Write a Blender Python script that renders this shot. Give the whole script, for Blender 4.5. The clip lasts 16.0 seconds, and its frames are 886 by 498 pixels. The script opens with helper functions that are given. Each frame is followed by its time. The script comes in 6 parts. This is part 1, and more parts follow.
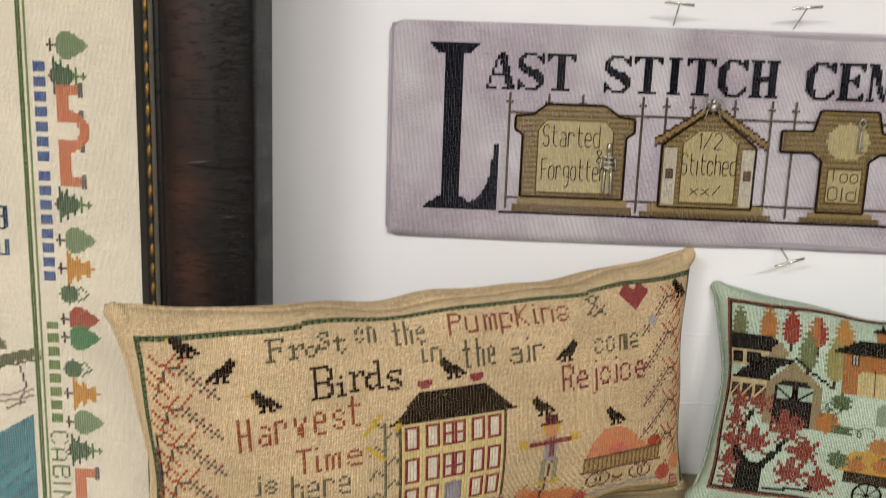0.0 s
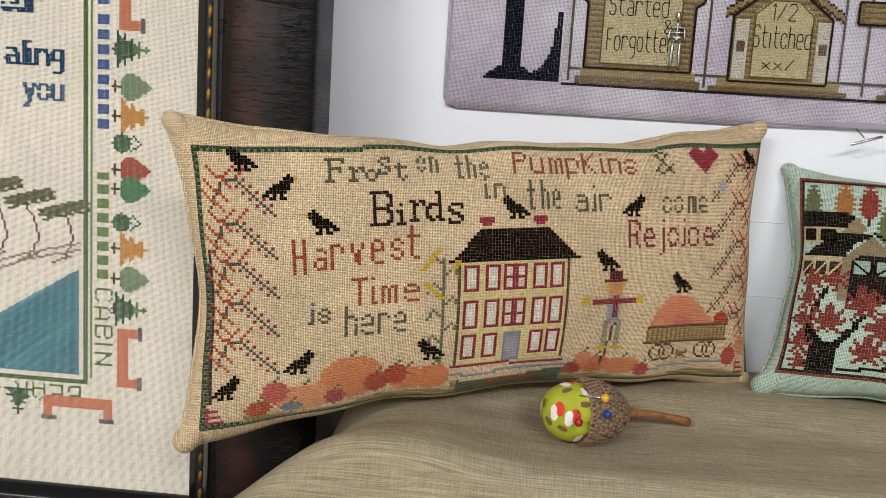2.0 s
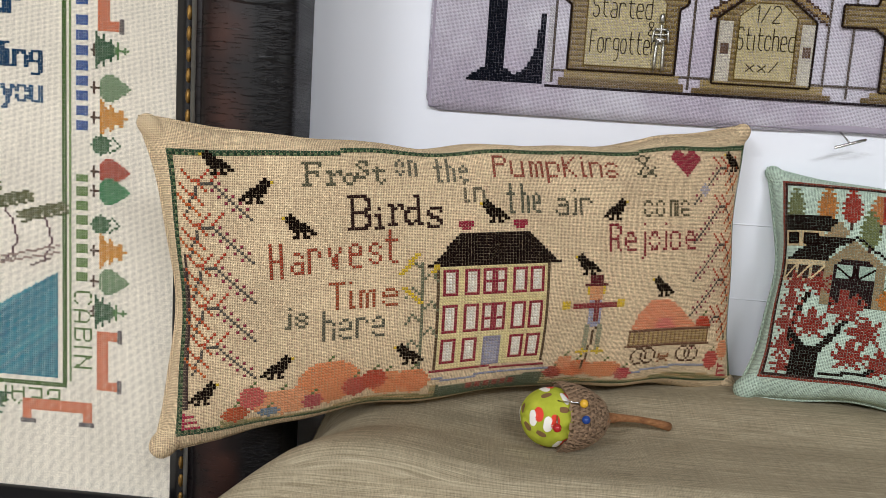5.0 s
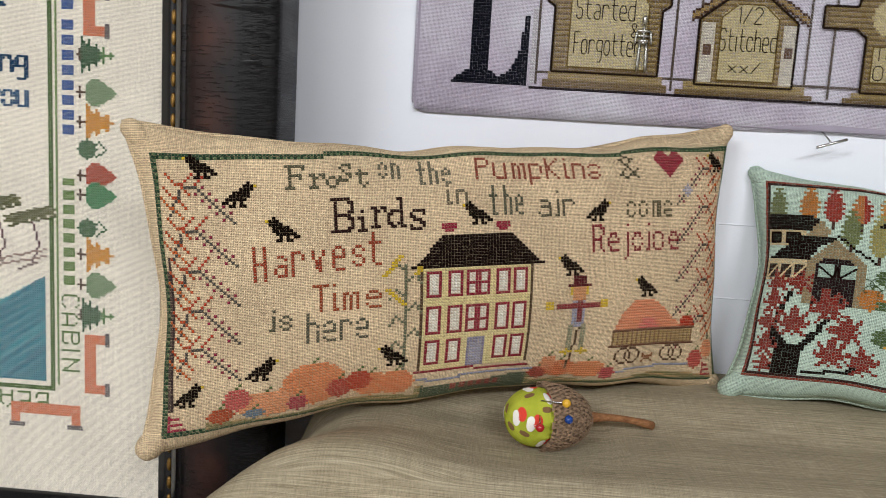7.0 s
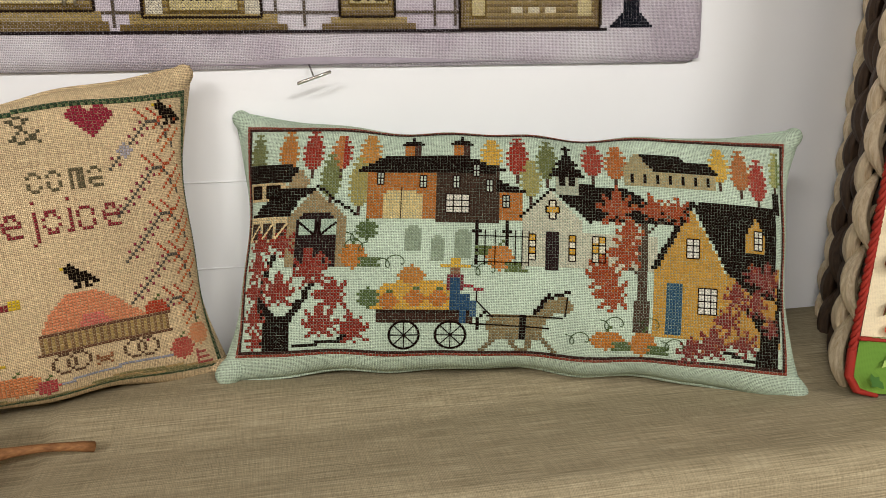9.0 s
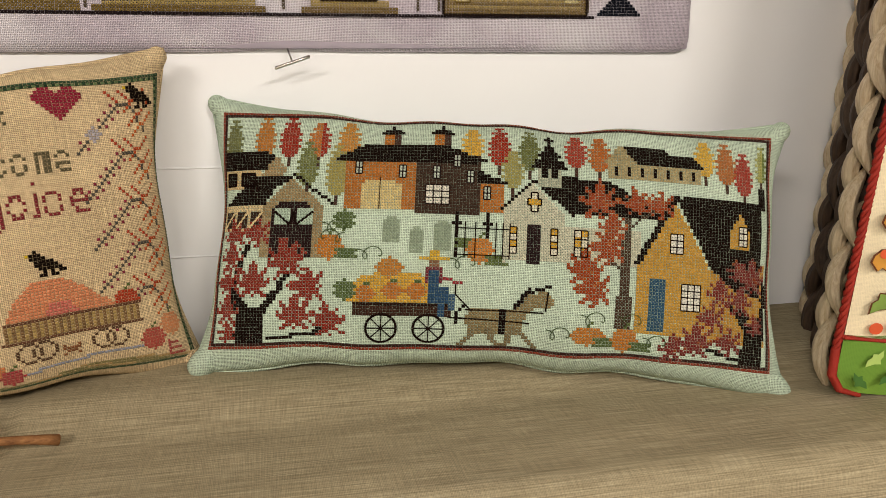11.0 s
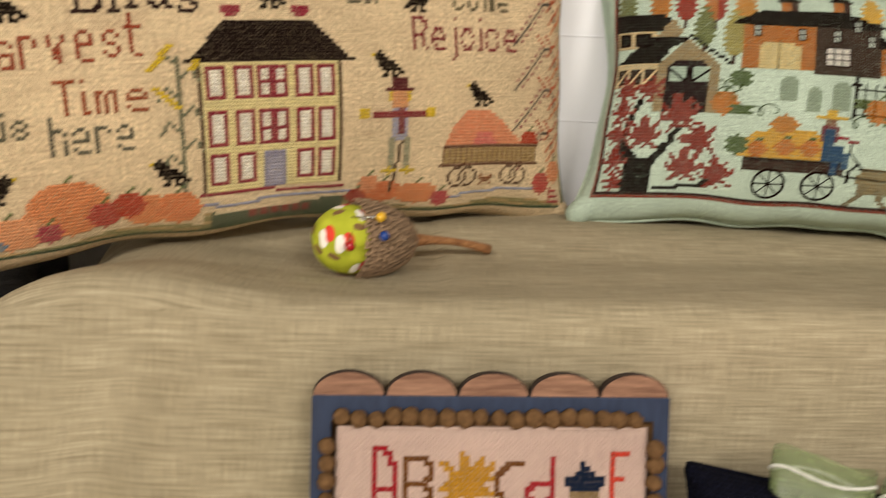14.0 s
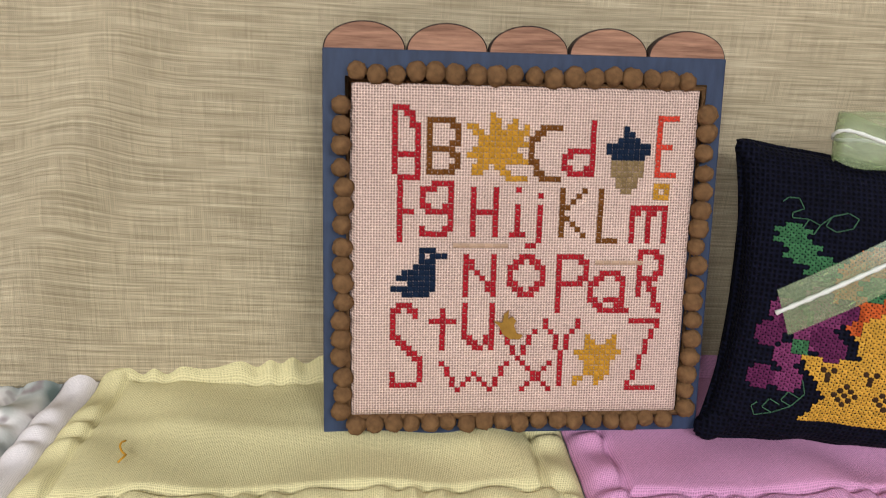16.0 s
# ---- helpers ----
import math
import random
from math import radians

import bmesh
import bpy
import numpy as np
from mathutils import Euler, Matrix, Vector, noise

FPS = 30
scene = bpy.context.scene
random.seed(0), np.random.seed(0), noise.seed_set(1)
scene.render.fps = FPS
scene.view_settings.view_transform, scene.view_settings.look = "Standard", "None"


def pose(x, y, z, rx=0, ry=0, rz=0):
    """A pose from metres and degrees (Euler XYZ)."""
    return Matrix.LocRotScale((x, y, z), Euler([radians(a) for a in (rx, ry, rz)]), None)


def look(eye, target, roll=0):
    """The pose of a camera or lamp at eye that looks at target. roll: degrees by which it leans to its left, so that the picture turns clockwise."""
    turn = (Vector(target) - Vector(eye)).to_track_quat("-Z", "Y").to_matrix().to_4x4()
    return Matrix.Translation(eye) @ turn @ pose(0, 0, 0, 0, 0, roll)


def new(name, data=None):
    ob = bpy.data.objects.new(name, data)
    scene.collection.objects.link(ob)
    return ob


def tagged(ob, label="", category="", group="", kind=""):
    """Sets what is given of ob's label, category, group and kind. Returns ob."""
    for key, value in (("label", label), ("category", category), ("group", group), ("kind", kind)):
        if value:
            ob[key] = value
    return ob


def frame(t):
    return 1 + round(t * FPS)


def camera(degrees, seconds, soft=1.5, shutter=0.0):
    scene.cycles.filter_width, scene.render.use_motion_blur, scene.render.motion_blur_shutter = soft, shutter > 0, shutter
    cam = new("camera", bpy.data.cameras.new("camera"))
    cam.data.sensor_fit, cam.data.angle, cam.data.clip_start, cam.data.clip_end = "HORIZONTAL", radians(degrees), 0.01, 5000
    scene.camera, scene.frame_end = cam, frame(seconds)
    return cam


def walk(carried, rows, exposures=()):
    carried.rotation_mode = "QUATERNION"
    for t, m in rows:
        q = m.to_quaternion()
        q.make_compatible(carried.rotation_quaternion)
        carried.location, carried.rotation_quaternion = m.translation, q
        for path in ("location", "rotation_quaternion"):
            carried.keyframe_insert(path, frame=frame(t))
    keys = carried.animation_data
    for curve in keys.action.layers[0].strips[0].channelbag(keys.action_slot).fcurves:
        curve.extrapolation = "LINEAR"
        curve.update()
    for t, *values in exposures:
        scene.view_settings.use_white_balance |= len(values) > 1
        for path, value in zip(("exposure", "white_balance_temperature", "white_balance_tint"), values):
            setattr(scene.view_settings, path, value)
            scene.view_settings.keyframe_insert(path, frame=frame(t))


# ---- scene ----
cam = camera(58.3, 16.0, soft=0.7, shutter=0.4)
METRES, EYE, TILT, LEAN, TURN = 0.57, 1.05, -6.0, -1.3, -1.3
PATH = [
    (0, (0.047, 0.0397, 1.1267), (-0.015, 2.007, 0.7756), 2),
    (0.5, (0.041, 0.0364, 1.0938), (-0.039, 1.9912, 0.6794), 2.3),
    (1, (0.041, 0.0409, 1.0584), (-0.051, 2.0019, 0.6747), 2.5),
    (1.5, (0.04, 0.0399, 1.0434), (-0.073, 2.0135, 0.739), 2.9),
    (2, (0.033, 0.0396, 1.0244), (-0.099, 2.0164, 0.7519), 3.6),
    (2.5, (0.039, 0.0386, 1.0255), (-0.093, 2.0173, 0.7648), 3.8),
    (3, (0.039, 0.0448, 1.0271), (-0.084, 2.0228, 0.7574), 3.8),
    (5.5, (0.043, 0.0418, 1.0283), (-0.08, 2.0181, 0.7477), 3.7),
    (6, (0.046, 0.0388, 1.0285), (-0.083, 2.0152, 0.7489), 3.6),
    (6.5, (0.047, 0.0389, 1.0295), (-0.084, 2.0157, 0.7569), 3.5),
    (7, (0.048, 0.041, 1.0303), (-0.067, 2.0181, 0.7487), 3.4),
    (7.5, (0.083, 0.0545, 1.0374), (0.076, 2.0329, 0.7447), 2.7),
    (8, (0.151, 0.0812, 1.0466), (0.351, 2.0474, 0.7377), 1.2),
    (8.5, (0.206, 0.0967, 1.0395), (0.541, 2.0358, 0.6863), -0.4),
    (9, (0.223, 0.1085, 1.0356), (0.629, 2.0235, 0.6251), -1.2),
    (11.5, (0.231, 0.1166, 1.0361), (0.663, 2.0182, 0.5923), -0.2),
    (12, (0.233, 0.1155, 1.0352), (0.659, 2.0181, 0.5903), -0),
    (12.5, (0.231, 0.1163, 1.0321), (0.65, 2.0195, 0.5812), 0.2),
    (13, (0.211, 0.1116, 1.0224), (0.588, 2.0225, 0.568), 0.9),
    (13.5, (0.146, 0.0999, 0.9991), (0.445, 2.0254, 0.5507), 1.8),
    (14, (0.09, 0.0939, 0.9705), (0.247, 2.0323, 0.5062), 2.4),
    (14.5, (0.07, 0.0924, 0.9345), (0.156, 2.026, 0.4314), 3),
    (15, (0.071, 0.0945, 0.9063), (0.146, 2.0079, 0.3294), 3.1),
    (15.5, (0.078, 0.1017, 0.8958), (0.221, 1.9707, 0.1987), 2.8),
    (16, (0.081, 0.1044, 0.8906), (0.273, 1.9438, 0.1294), 2.6),
]
walk(cam, [(t, look(eye, target, roll)) for t, eye, target, roll in PATH],
     [(0.0, 0.12, 6500, 10), (0.6, 0.16, 6350, 10), (1.5, 0.20, 6150, 11), (2.6, 0.19, 5850, 11), (7.0, 0.19, 5800, 11), (8.0, 0.22, 5850, 9), (9.0, 0.24, 6600, 10), (11.5, 0.24, 7200, 12), (13.5, 0.28, 7300, 12),
      (14.5, 0.58, 6350, 12), (16.0, 0.54, 5950, 12)])


# ---- light ----
world = bpy.data.worlds.new("world")
scene.world = world
world.use_nodes = True
world.node_tree.nodes["Background"].inputs[0].default_value = (0.9, 0.93, 1.0, 1)
world.node_tree.nodes["Background"].inputs[1].default_value = 0.05


def ceiling_panel(x, y, power, sx, sy):
    data = bpy.data.lights.new("ceiling_light", "AREA")
    data.shape, data.size, data.size_y, data.energy, data.color = "RECTANGLE", sx, sy, power, (1.0, 0.965, 0.905)
    new("ceiling_light", data).matrix_world = pose(x, y, 2.66)


ceiling_panel(-1.75, -2.7, 104, 1.2, 0.6)
ceiling_panel(1.15, -2.6, 86, 1.2, 0.6)
ceiling_panel(-0.6, -3.5, 44, 1.2, 0.6)


# ---- materials ----
def lin(h):
    v = [int(h[i:i + 2], 16) / 255 for i in (1, 3, 5)]
    return tuple(c / 12.92 if c <= 0.04045 else ((c + 0.055) / 1.055) ** 2.4 for c in v) + (1.0,)


def shade(c, k):
    return tuple(min(1.0, v * k) for v in c[:3]) + (1.0,)


class Mat:
    """A small helper to wire a node material."""

    def __init__(self, name, rough=0.8, metal=0.0, spec=0.3):
        self.m = bpy.data.materials.new(name)
        self.m.use_nodes = True
        self.t = self.m.node_tree
        self.b = self.t.nodes["Principled BSDF"]
        self.b.inputs["Roughness"].default_value, self.b.inputs["Metallic"].default_value = rough, metal
        self.b.inputs["Specular IOR Level"].default_value = spec

    def n(self, kind, **kw):
        node = self.t.nodes.new("ShaderNode" + kind)
        for k, v in kw.items():
            if k in node.inputs:
                node.inputs[k].default_value = v
        return node

    def link(self, a, b):
        self.t.links.new(a, b)

    def coords(self, scale, kind="UV", rot=0.0):
        c, m = self.n("TexCoord"), self.n("Mapping")
        m.inputs["Scale"].default_value = scale
        m.inputs["Rotation"].default_value[2] = rot
        self.link(c.outputs[kind], m.inputs["Vector"])
        return m.outputs["Vector"]

    def noise(self, vec, scale, detail=4.0, rough=0.55):
        x = self.n("TexNoise", Scale=scale, Detail=detail, Roughness=rough)
        self.link(vec, x.inputs["Vector"])
        return x.outputs["Fac"]

    def wave(self, vec, scale, direction, distortion=0.0):
        x = self.n("TexWave", Scale=scale, Distortion=distortion)
        x.bands_direction = direction
        x.inputs["Detail"].default_value = 1.0
        self.link(vec, x.inputs["Vector"])
        return x.outputs["Fac"]

    def ramp(self, fac, stops):
        r = self.n("ValToRGB")
        e = r.color_ramp.elements
        while len(e) < len(stops):
            e.new(0.5)
        for el, (p, c) in zip(e, stops):
            el.position, el.color = p, c
        self.link(fac, r.inputs["Fac"])
        return r.outputs["Color"]

    def math(self, op, a, b):
        x = self.n("Math")
        x.operation = op
        for k, v in ((0, a), (1, b)):
            if isinstance(v, (int, float)):
                x.inputs[k].default_value = v
            else:
                self.link(v, x.inputs[k])
        return x.outputs[0]

    def mix(self, fac, a, b, blend="MIX"):
        x = self.n("Mix")
        x.data_type, x.blend_type = "RGBA", blend
        for k, v in ((0, fac), (6, a), (7, b)):
            if isinstance(v, (int, float, tuple)):
                x.inputs[k].default_value = v
            else:
                self.link(v, x.inputs[k])
        return x.outputs[2]

    def base(self, c):
        if isinstance(c, tuple):
            self.b.inputs["Base Color"].default_value = c
        else:
            self.link(c, self.b.inputs["Base Color"])

    def bump(self, height, strength, dist):
        x = self.n("Bump", Strength=strength, Distance=dist)
        self.link(height, x.inputs["Height"])
        self.link(x.outputs["Normal"], self.b.inputs["Normal"])


def woven(name, col, pitch, relief=0.5, slub=0.25, mottle=0.25, blotch=None, holes=0.5, grain=0.16):
    """Plain weave with threads pitch metres apart: pinholes between the threads with their shade painted in, slubs
    along them and slow mottling.
    """
    m = Mat(name, 0.9, 0.0, 0.1)
    uv = m.coords((1, 1, 1))
    k = math.pi / 10 / pitch
    wx, wy = m.wave(uv, k, "X", 0.3), m.wave(uv, k, "Y", 0.3)
    hole = m.math("MULTIPLY", m.math("SUBTRACT", 1.0, wx), m.math("SUBTRACT", 1.0, wy))
    c2 = m.n("TexCoord")
    mp = m.n("Mapping")
    mp.inputs["Location"].default_value = (pitch / 2, pitch / 2, 0)
    m.link(c2.outputs["UV"], mp.inputs["Vector"])
    ox, oy = m.wave(mp.outputs["Vector"], k / 2, "X"), m.wave(mp.outputs["Vector"], k / 2, "Y")
    over = m.math("MULTIPLY", m.math("SUBTRACT", ox, 0.5), m.math("SUBTRACT", oy, 0.5))
    s1 = m.noise(m.coords((60, 0.9 / pitch, 1)), 1.0, 3.0)
    s2 = m.noise(m.coords((0.9 / pitch, 60, 1)), 1.0, 3.0)
    thread = m.math("ADD", m.math("MULTIPLY", s1, 0.5), m.math("MULTIPLY", s2, 0.5))
    c = m.ramp(thread, [(0.34, shade(col, 1 - slub)), (0.66, shade(col, 1 + slub * 0.6))])
    low = m.noise(uv, 22.0, 5.0)
    c = m.mix(1.0, c, m.ramp(low, [(0.3, (1 - mottle,) * 3 + (1,)), (0.7, (1 + mottle * 0.3,) * 3 + (1,))]), "MULTIPLY")
    fine = m.noise(uv, 0.55 / pitch, 2.0)
    c = m.mix(1.0, c, m.ramp(fine, [(0.32, (1 - grain,) * 3 + (1,)), (0.68, (1 + grain * 0.5,) * 3 + (1,))]), "MULTIPLY")
    if blotch:
        c = m.mix(m.ramp(m.noise(uv, 14.0, 3.0), [(0.42, (0, 0, 0, 1)), (0.62, (1, 1, 1, 1))]), c, blotch)
    # occlusion in the pinholes, painted into the colour; holes sets how dark
    hole_shade = m.ramp(hole, [(0.08, (1, 1, 1, 1)), (0.62, (1 - holes,) * 3 + (1,))])
    m.base(m.mix(1.0, c, hole_shade, "MULTIPLY"))
    high = m.math("ADD", m.math("SUBTRACT", 1.0, hole), m.math("MULTIPLY", over, 1.4))
    m.bump(m.math("ADD", high, m.math("MULTIPLY", thread, 0.8)), relief, pitch * 0.5)
    return m.m


FLOSS = {}


def floss(h):
    """Stranded cotton in one colour, a little uneven from stitch to stitch."""
    if h not in FLOSS:
        m = Mat("floss", 0.85, 0.0, 0.05)
        col = lin(h)
        g = m.n("NewGeometry")
        c = m.ramp(g.outputs["Random Per Island"], [(0.0, shade(col, 0.70)), (1.0, shade(col, 0.98))])
        m.base(c)
        FLOSS[h] = m.m
    return FLOSS[h]


def plain(name, h, rough=0.6, metal=0.0, var=0.12, scale=40.0, bump=0.15, spec=0.4):
    m = Mat(name, rough, metal, spec)
    o = m.coords((1, 1, 1), "Object")
    f = m.noise(o, scale, 6.0)
    col = lin(h)
    m.base(m.ramp(f, [(0.25, shade(col, 1 - var)), (0.75, shade(col, 1 + var))]))
    m.bump(m.noise(o, scale * 9, 3.0), bump, 0.0005)
    return m.m


def grained(name, dark, light, along="X", scale=60.0, rough=0.5):
    m = Mat(name, rough, 0.0, 0.35)
    s = (30, 420, 420) if along == "X" else (420, 420, 30)
    f = m.noise(m.coords(s, "Object"), 1.5, 6.0, 0.65)
    m.base(m.ramp(f, [(0.3, lin(dark)), (0.7, lin(light))]))
    m.bump(f, 0.5, 0.0006)
    return m.m


def draped_linen():
    """Slubbed linen: single pale and dark threads both ways, coarse slubs along the weft."""
    m = Mat("draped_linen", 0.9, 0.0, 0.12)
    uv = m.coords((1, 1, 1))
    pitch = 0.00062
    weft = m.noise(m.coords((40, 0.8 / pitch, 1)), 1.0, 2.0, 0.5)
    warp = m.noise(m.coords((0.8 / pitch, 70, 1)), 1.0, 2.0, 0.5)
    slub = m.noise(m.coords((14, 330, 1)), 1.0, 3.0, 0.6)
    col = m.ramp(weft, [(0.3, lin("#8f846c")), (0.5, lin("#a4987f")), (0.72, lin("#bcb096"))])
    col = m.mix(1.0, col, m.ramp(warp, [(0.3, (0.88, 0.88, 0.87, 1)), (0.5, (1.0, 1.0, 0.99, 1)), (0.72, (1.14, 1.13, 1.11, 1))]), "MULTIPLY")
    col = m.mix(1.0, col, m.ramp(slub, [(0.3, (0.94, 0.94, 0.93, 1)), (0.7, (1.05, 1.05, 1.04, 1))]), "MULTIPLY")
    col = m.mix(1.0, col, m.ramp(m.noise(uv, 9.0), [(0.3, (0.92, 0.92, 0.92, 1)), (0.7, (1.05, 1.05, 1.05, 1))]), "MULTIPLY")
    k = math.pi / 10 / pitch
    wx, wy = m.wave(uv, k, "X", 0.8), m.wave(uv, k, "Y", 0.8)
    hole = m.math("MULTIPLY", m.math("SUBTRACT", 1.0, wx), m.math("SUBTRACT", 1.0, wy))
    # shade between the threads is multiplied into the linen colour
    m.base(m.mix(1.0, col, m.ramp(hole, [(0.15, (1, 1, 1, 1)), (0.8, (0.74, 0.74, 0.72, 1))]), "MULTIPLY"))
    m.bump(m.math("ADD", m.math("ADD", weft, warp), m.math("SUBTRACT", 1.0, hole)), 0.32, 0.0004)
    return m.m


def frame_wood():
    """Dark lacquered moulding, red-brown where the stain is thin, cut by short scores and scuffed along its outer side."""
    m = Mat("frame_wood", 0.36, 0.0, 0.33)
    uv = m.coords((1, 1, 1))
    sep = m.n("SeparateXYZ")
    m.link(uv, sep.inputs[0])
    y = sep.outputs["Y"]
    thin = m.ramp(y, [(0.28, (0.1,) * 3 + (1,)), (0.46, (0.9,) * 3 + (1,)), (0.56, (0.6,) * 3 + (1,)), (0.7, (0, 0, 0, 1))])
    patch = m.ramp(m.noise(m.coords((30, 1.2, 1)), 1.0, 3.0), [(0.36, (0.08,) * 3 + (1,)), (0.62, (1, 1, 1, 1))])
    col = m.mix(m.math("MULTIPLY", thin, patch), lin("#0b090b"), lin("#43261c"))
    dash = m.ramp(m.noise(m.coords((850, 6, 1)), 1.0, 2.0, 0.5), [(0.37, (0, 0, 0, 1)), (0.40, (1, 1, 1, 1))])
    where = m.ramp(m.noise(m.coords((24, 3, 1)), 1.0, 2.0), [(0.36, (1, 1, 1, 1)), (0.5, (0, 0, 0, 1))])
    dash = m.math("MAXIMUM", dash, where)
    line = m.ramp(m.noise(m.coords((75, 0.4, 1)), 1.0, 1.0), [(0.32, (0, 0, 0, 1)), (0.34, (1, 1, 1, 1))])
    scuff = m.ramp(m.noise(m.coords((1000, 7, 1)), 1.0, 3.0, 0.6), [(0.44, (0, 0, 0, 1)), (0.54, (1, 1, 1, 1))])
    outer = m.ramp(y, [(0.66, (1, 1, 1, 1)), (0.8, (0, 0, 0, 1))])
    scuff = m.math("MAXIMUM", scuff, outer)
    cut = m.math("MULTIPLY", dash, line)
    m.base(m.mix(1.0, col, m.ramp(cut, [(0.0, (0.2,) * 3 + (1,)), (0.6, (1, 1, 1, 1))]), "MULTIPLY"))
    rough = m.ramp(m.noise(uv, 60.0, 4.0), [(0.3, (0.28,) * 3 + (1,)), (0.7, (0.46,) * 3 + (1,))])
    m.link(rough, m.b.inputs["Roughness"])
    m.bump(m.math("ADD", m.math("MULTIPLY", scuff, 0.5), cut), 0.7, 0.0007)
    return m.m


WALL_WHITE = plain("white_board", "#f1f3f9", 0.75, 0, 0.02, 6, 0.05)
TAN = woven("tan_linen", lin("#fad8ae"), 0.000795, 0.6, 0.28, 0.2, None, 0.62, 0.28)
MINT = woven("mint_linen", lin("#cadeca"), 0.000795, 0.6, 0.16, 0.16, None, 0.62, 0.2)
LILAC = woven("lilac_evenweave", lin("#cfc5d4"), 0.0008, 0.7, 0.14, 0.22, lin("#dcd8e2"), 0.5)
CREAM = woven("cream_linen", lin("#f8efdc"), 0.0007, 0.5, 0.12, 0.10, None, 0.4, 0.12)
AIDA = woven("blush_aida", lin("#d9bdaf"), 0.0009075, 0.9, 0.10, 0.12, None, 0.55, 0.1)
NAVY = woven("navy_aida", lin("#0e1020"), 0.00165, 0.9, 0.2, 0.3, None, 0.7, 0.3)
LINEN = draped_linen()
FRAMEWOOD = frame_wood()
BLACK = plain("black_lacquer", "#0d0d10", 0.3, 0, 0.2, 60, 0.1, 0.5)
GOLD = plain("worn_gilt", "#8a6a35", 0.4, 0.8, 0.35, 400, 0.3)
STEEL = plain("bright_steel", "#c9c9c6", 0.22, 1.0, 0.05, 80, 0.02)
PEWTER = plain("pewter_charm", "#b9b7b0", 0.3, 1.0, 0.2, 300, 0.2)
BRASS = plain("brass_charm", "#a5803c", 0.35, 1.0, 0.2, 300, 0.2)


# ---- building helpers ----
def part(name, bm, material, parent, label=""):
    me = bpy.data.meshes.new(name)
    bm.to_mesh(me)
    bm.free()
    return bare(name, me, material, parent, label)


def bare(name, me, material, parent, label=""):
    for mt in material if isinstance(material, (list, tuple)) else [material]:
        if mt:
            me.materials.append(mt)
    ob = new(name, me)
    if parent:
        ob.parent = parent
        ob.matrix_parent_inverse = Matrix.Translation(-parent.location)
    if label:
        ob["label"] = label
    return ob


def thing(name, label, category, group="", kind="", at=(0, 0, 0)):
    ob = new(name)
    ob.empty_display_size = 0.02
    ob.location = at
    bpy.context.view_layer.update()
    return tagged(ob, label, category, group, kind)


def sheet(name, pts, uv, material, parent, label="", smooth=True, flip=False):
    """A grid surface from an (n, m, 3) array, with its UV in metres."""
    n, m = pts.shape[:2]
    idx = np.arange(n * m).reshape(n, m)
    q = np.stack([idx[:-1, :-1], idx[1:, :-1], idx[1:, 1:], idx[:-1, 1:]], -1).reshape(-1, 4)
    if flip:
        q = q[:, ::-1]
    me = bpy.data.meshes.new(name)
    me.from_pydata(pts.reshape(-1, 3).tolist(), [], q.tolist())
    lay = me.uv_layers.new(name="UVMap")
    lay.data.foreach_set("uv", uv.reshape(-1, 2)[q.reshape(-1)].astype(np.float32).reshape(-1))
    if smooth:
        me.polygons.foreach_set("use_smooth", [True] * len(q))
    return bare(name, me, material, parent, label)


def box(bm, lo, hi, bevel=0.0, seg=2):
    r = bmesh.ops.create_cube(bm, size=1.0)
    c, s = [(a + b) / 2 for a, b in zip(lo, hi)], [b - a for a, b in zip(lo, hi)]
    for v in r["verts"]:
        v.co = Vector([c[i] + v.co[i] * s[i] for i in range(3)])
    if bevel:
        es = list({e for v in r["verts"] for e in v.link_edges})
        bmesh.ops.bevel(bm, geom=es, offset=bevel, segments=seg, affect="EDGES", profile=0.6)
    return bm


def tube(points, radii, sides=8, close=True):
    """Vertices and faces of a tube along points, with a radius at each."""
    bm = bmesh.new()
    rings, up = [], Vector((0.13, 0.21, 0.97))
    pts = [Vector(p) for p in points]
    for i, p in enumerate(pts):
        d = (pts[min(i + 1, len(pts) - 1)] - pts[max(i - 1, 0)]).normalized()
        a = d.cross(up).normalized()
        b = d.cross(a).normalized()
        r = radii[i] if isinstance(radii, (list, tuple)) else radii
        rings.append([bm.verts.new(p + (a * math.cos(t) + b * math.sin(t)) * r) for t in (2 * math.pi * k / sides for k in range(sides))])
    for r0, r1 in zip(rings, rings[1:]):
        for k in range(sides):
            bm.faces.new((r0[k], r0[(k + 1) % sides], r1[(k + 1) % sides], r1[k])).smooth = True
    if close:
        bm.faces.new(rings[0])
        bm.faces.new(rings[-1][::-1])
    bmesh.ops.recalc_face_normals(bm, faces=bm.faces)
    return bm


def ball(center, r, u=10, v=8, squash=(1, 1, 1)):
    bm = bmesh.new()
    bmesh.ops.create_uvsphere(bm, u_segments=u, v_segments=v, radius=r)
    for w in bm.verts:
        w.co = Vector([center[i] + w.co[i] * squash[i] for i in range(3)])
    for f in bm.faces:
        f.smooth = True
    return bm


def axes(yaw, lean, roll=0.0):
    """Across, up and out (towards the viewer) for a thing turned by yaw and leaning back by lean."""
    a, l, r = radians(yaw), radians(lean), radians(roll)
    x, b = np.array([math.cos(a), math.sin(a), 0]), np.array([-math.sin(a), math.cos(a), 0])
    z = np.array([0, 0, 1]) * math.cos(l) + b * math.sin(l)
    x, z = x * math.cos(r) + z * math.sin(r), z * math.cos(r) - x * math.sin(r)
    return x, z, np.cross(x, z)


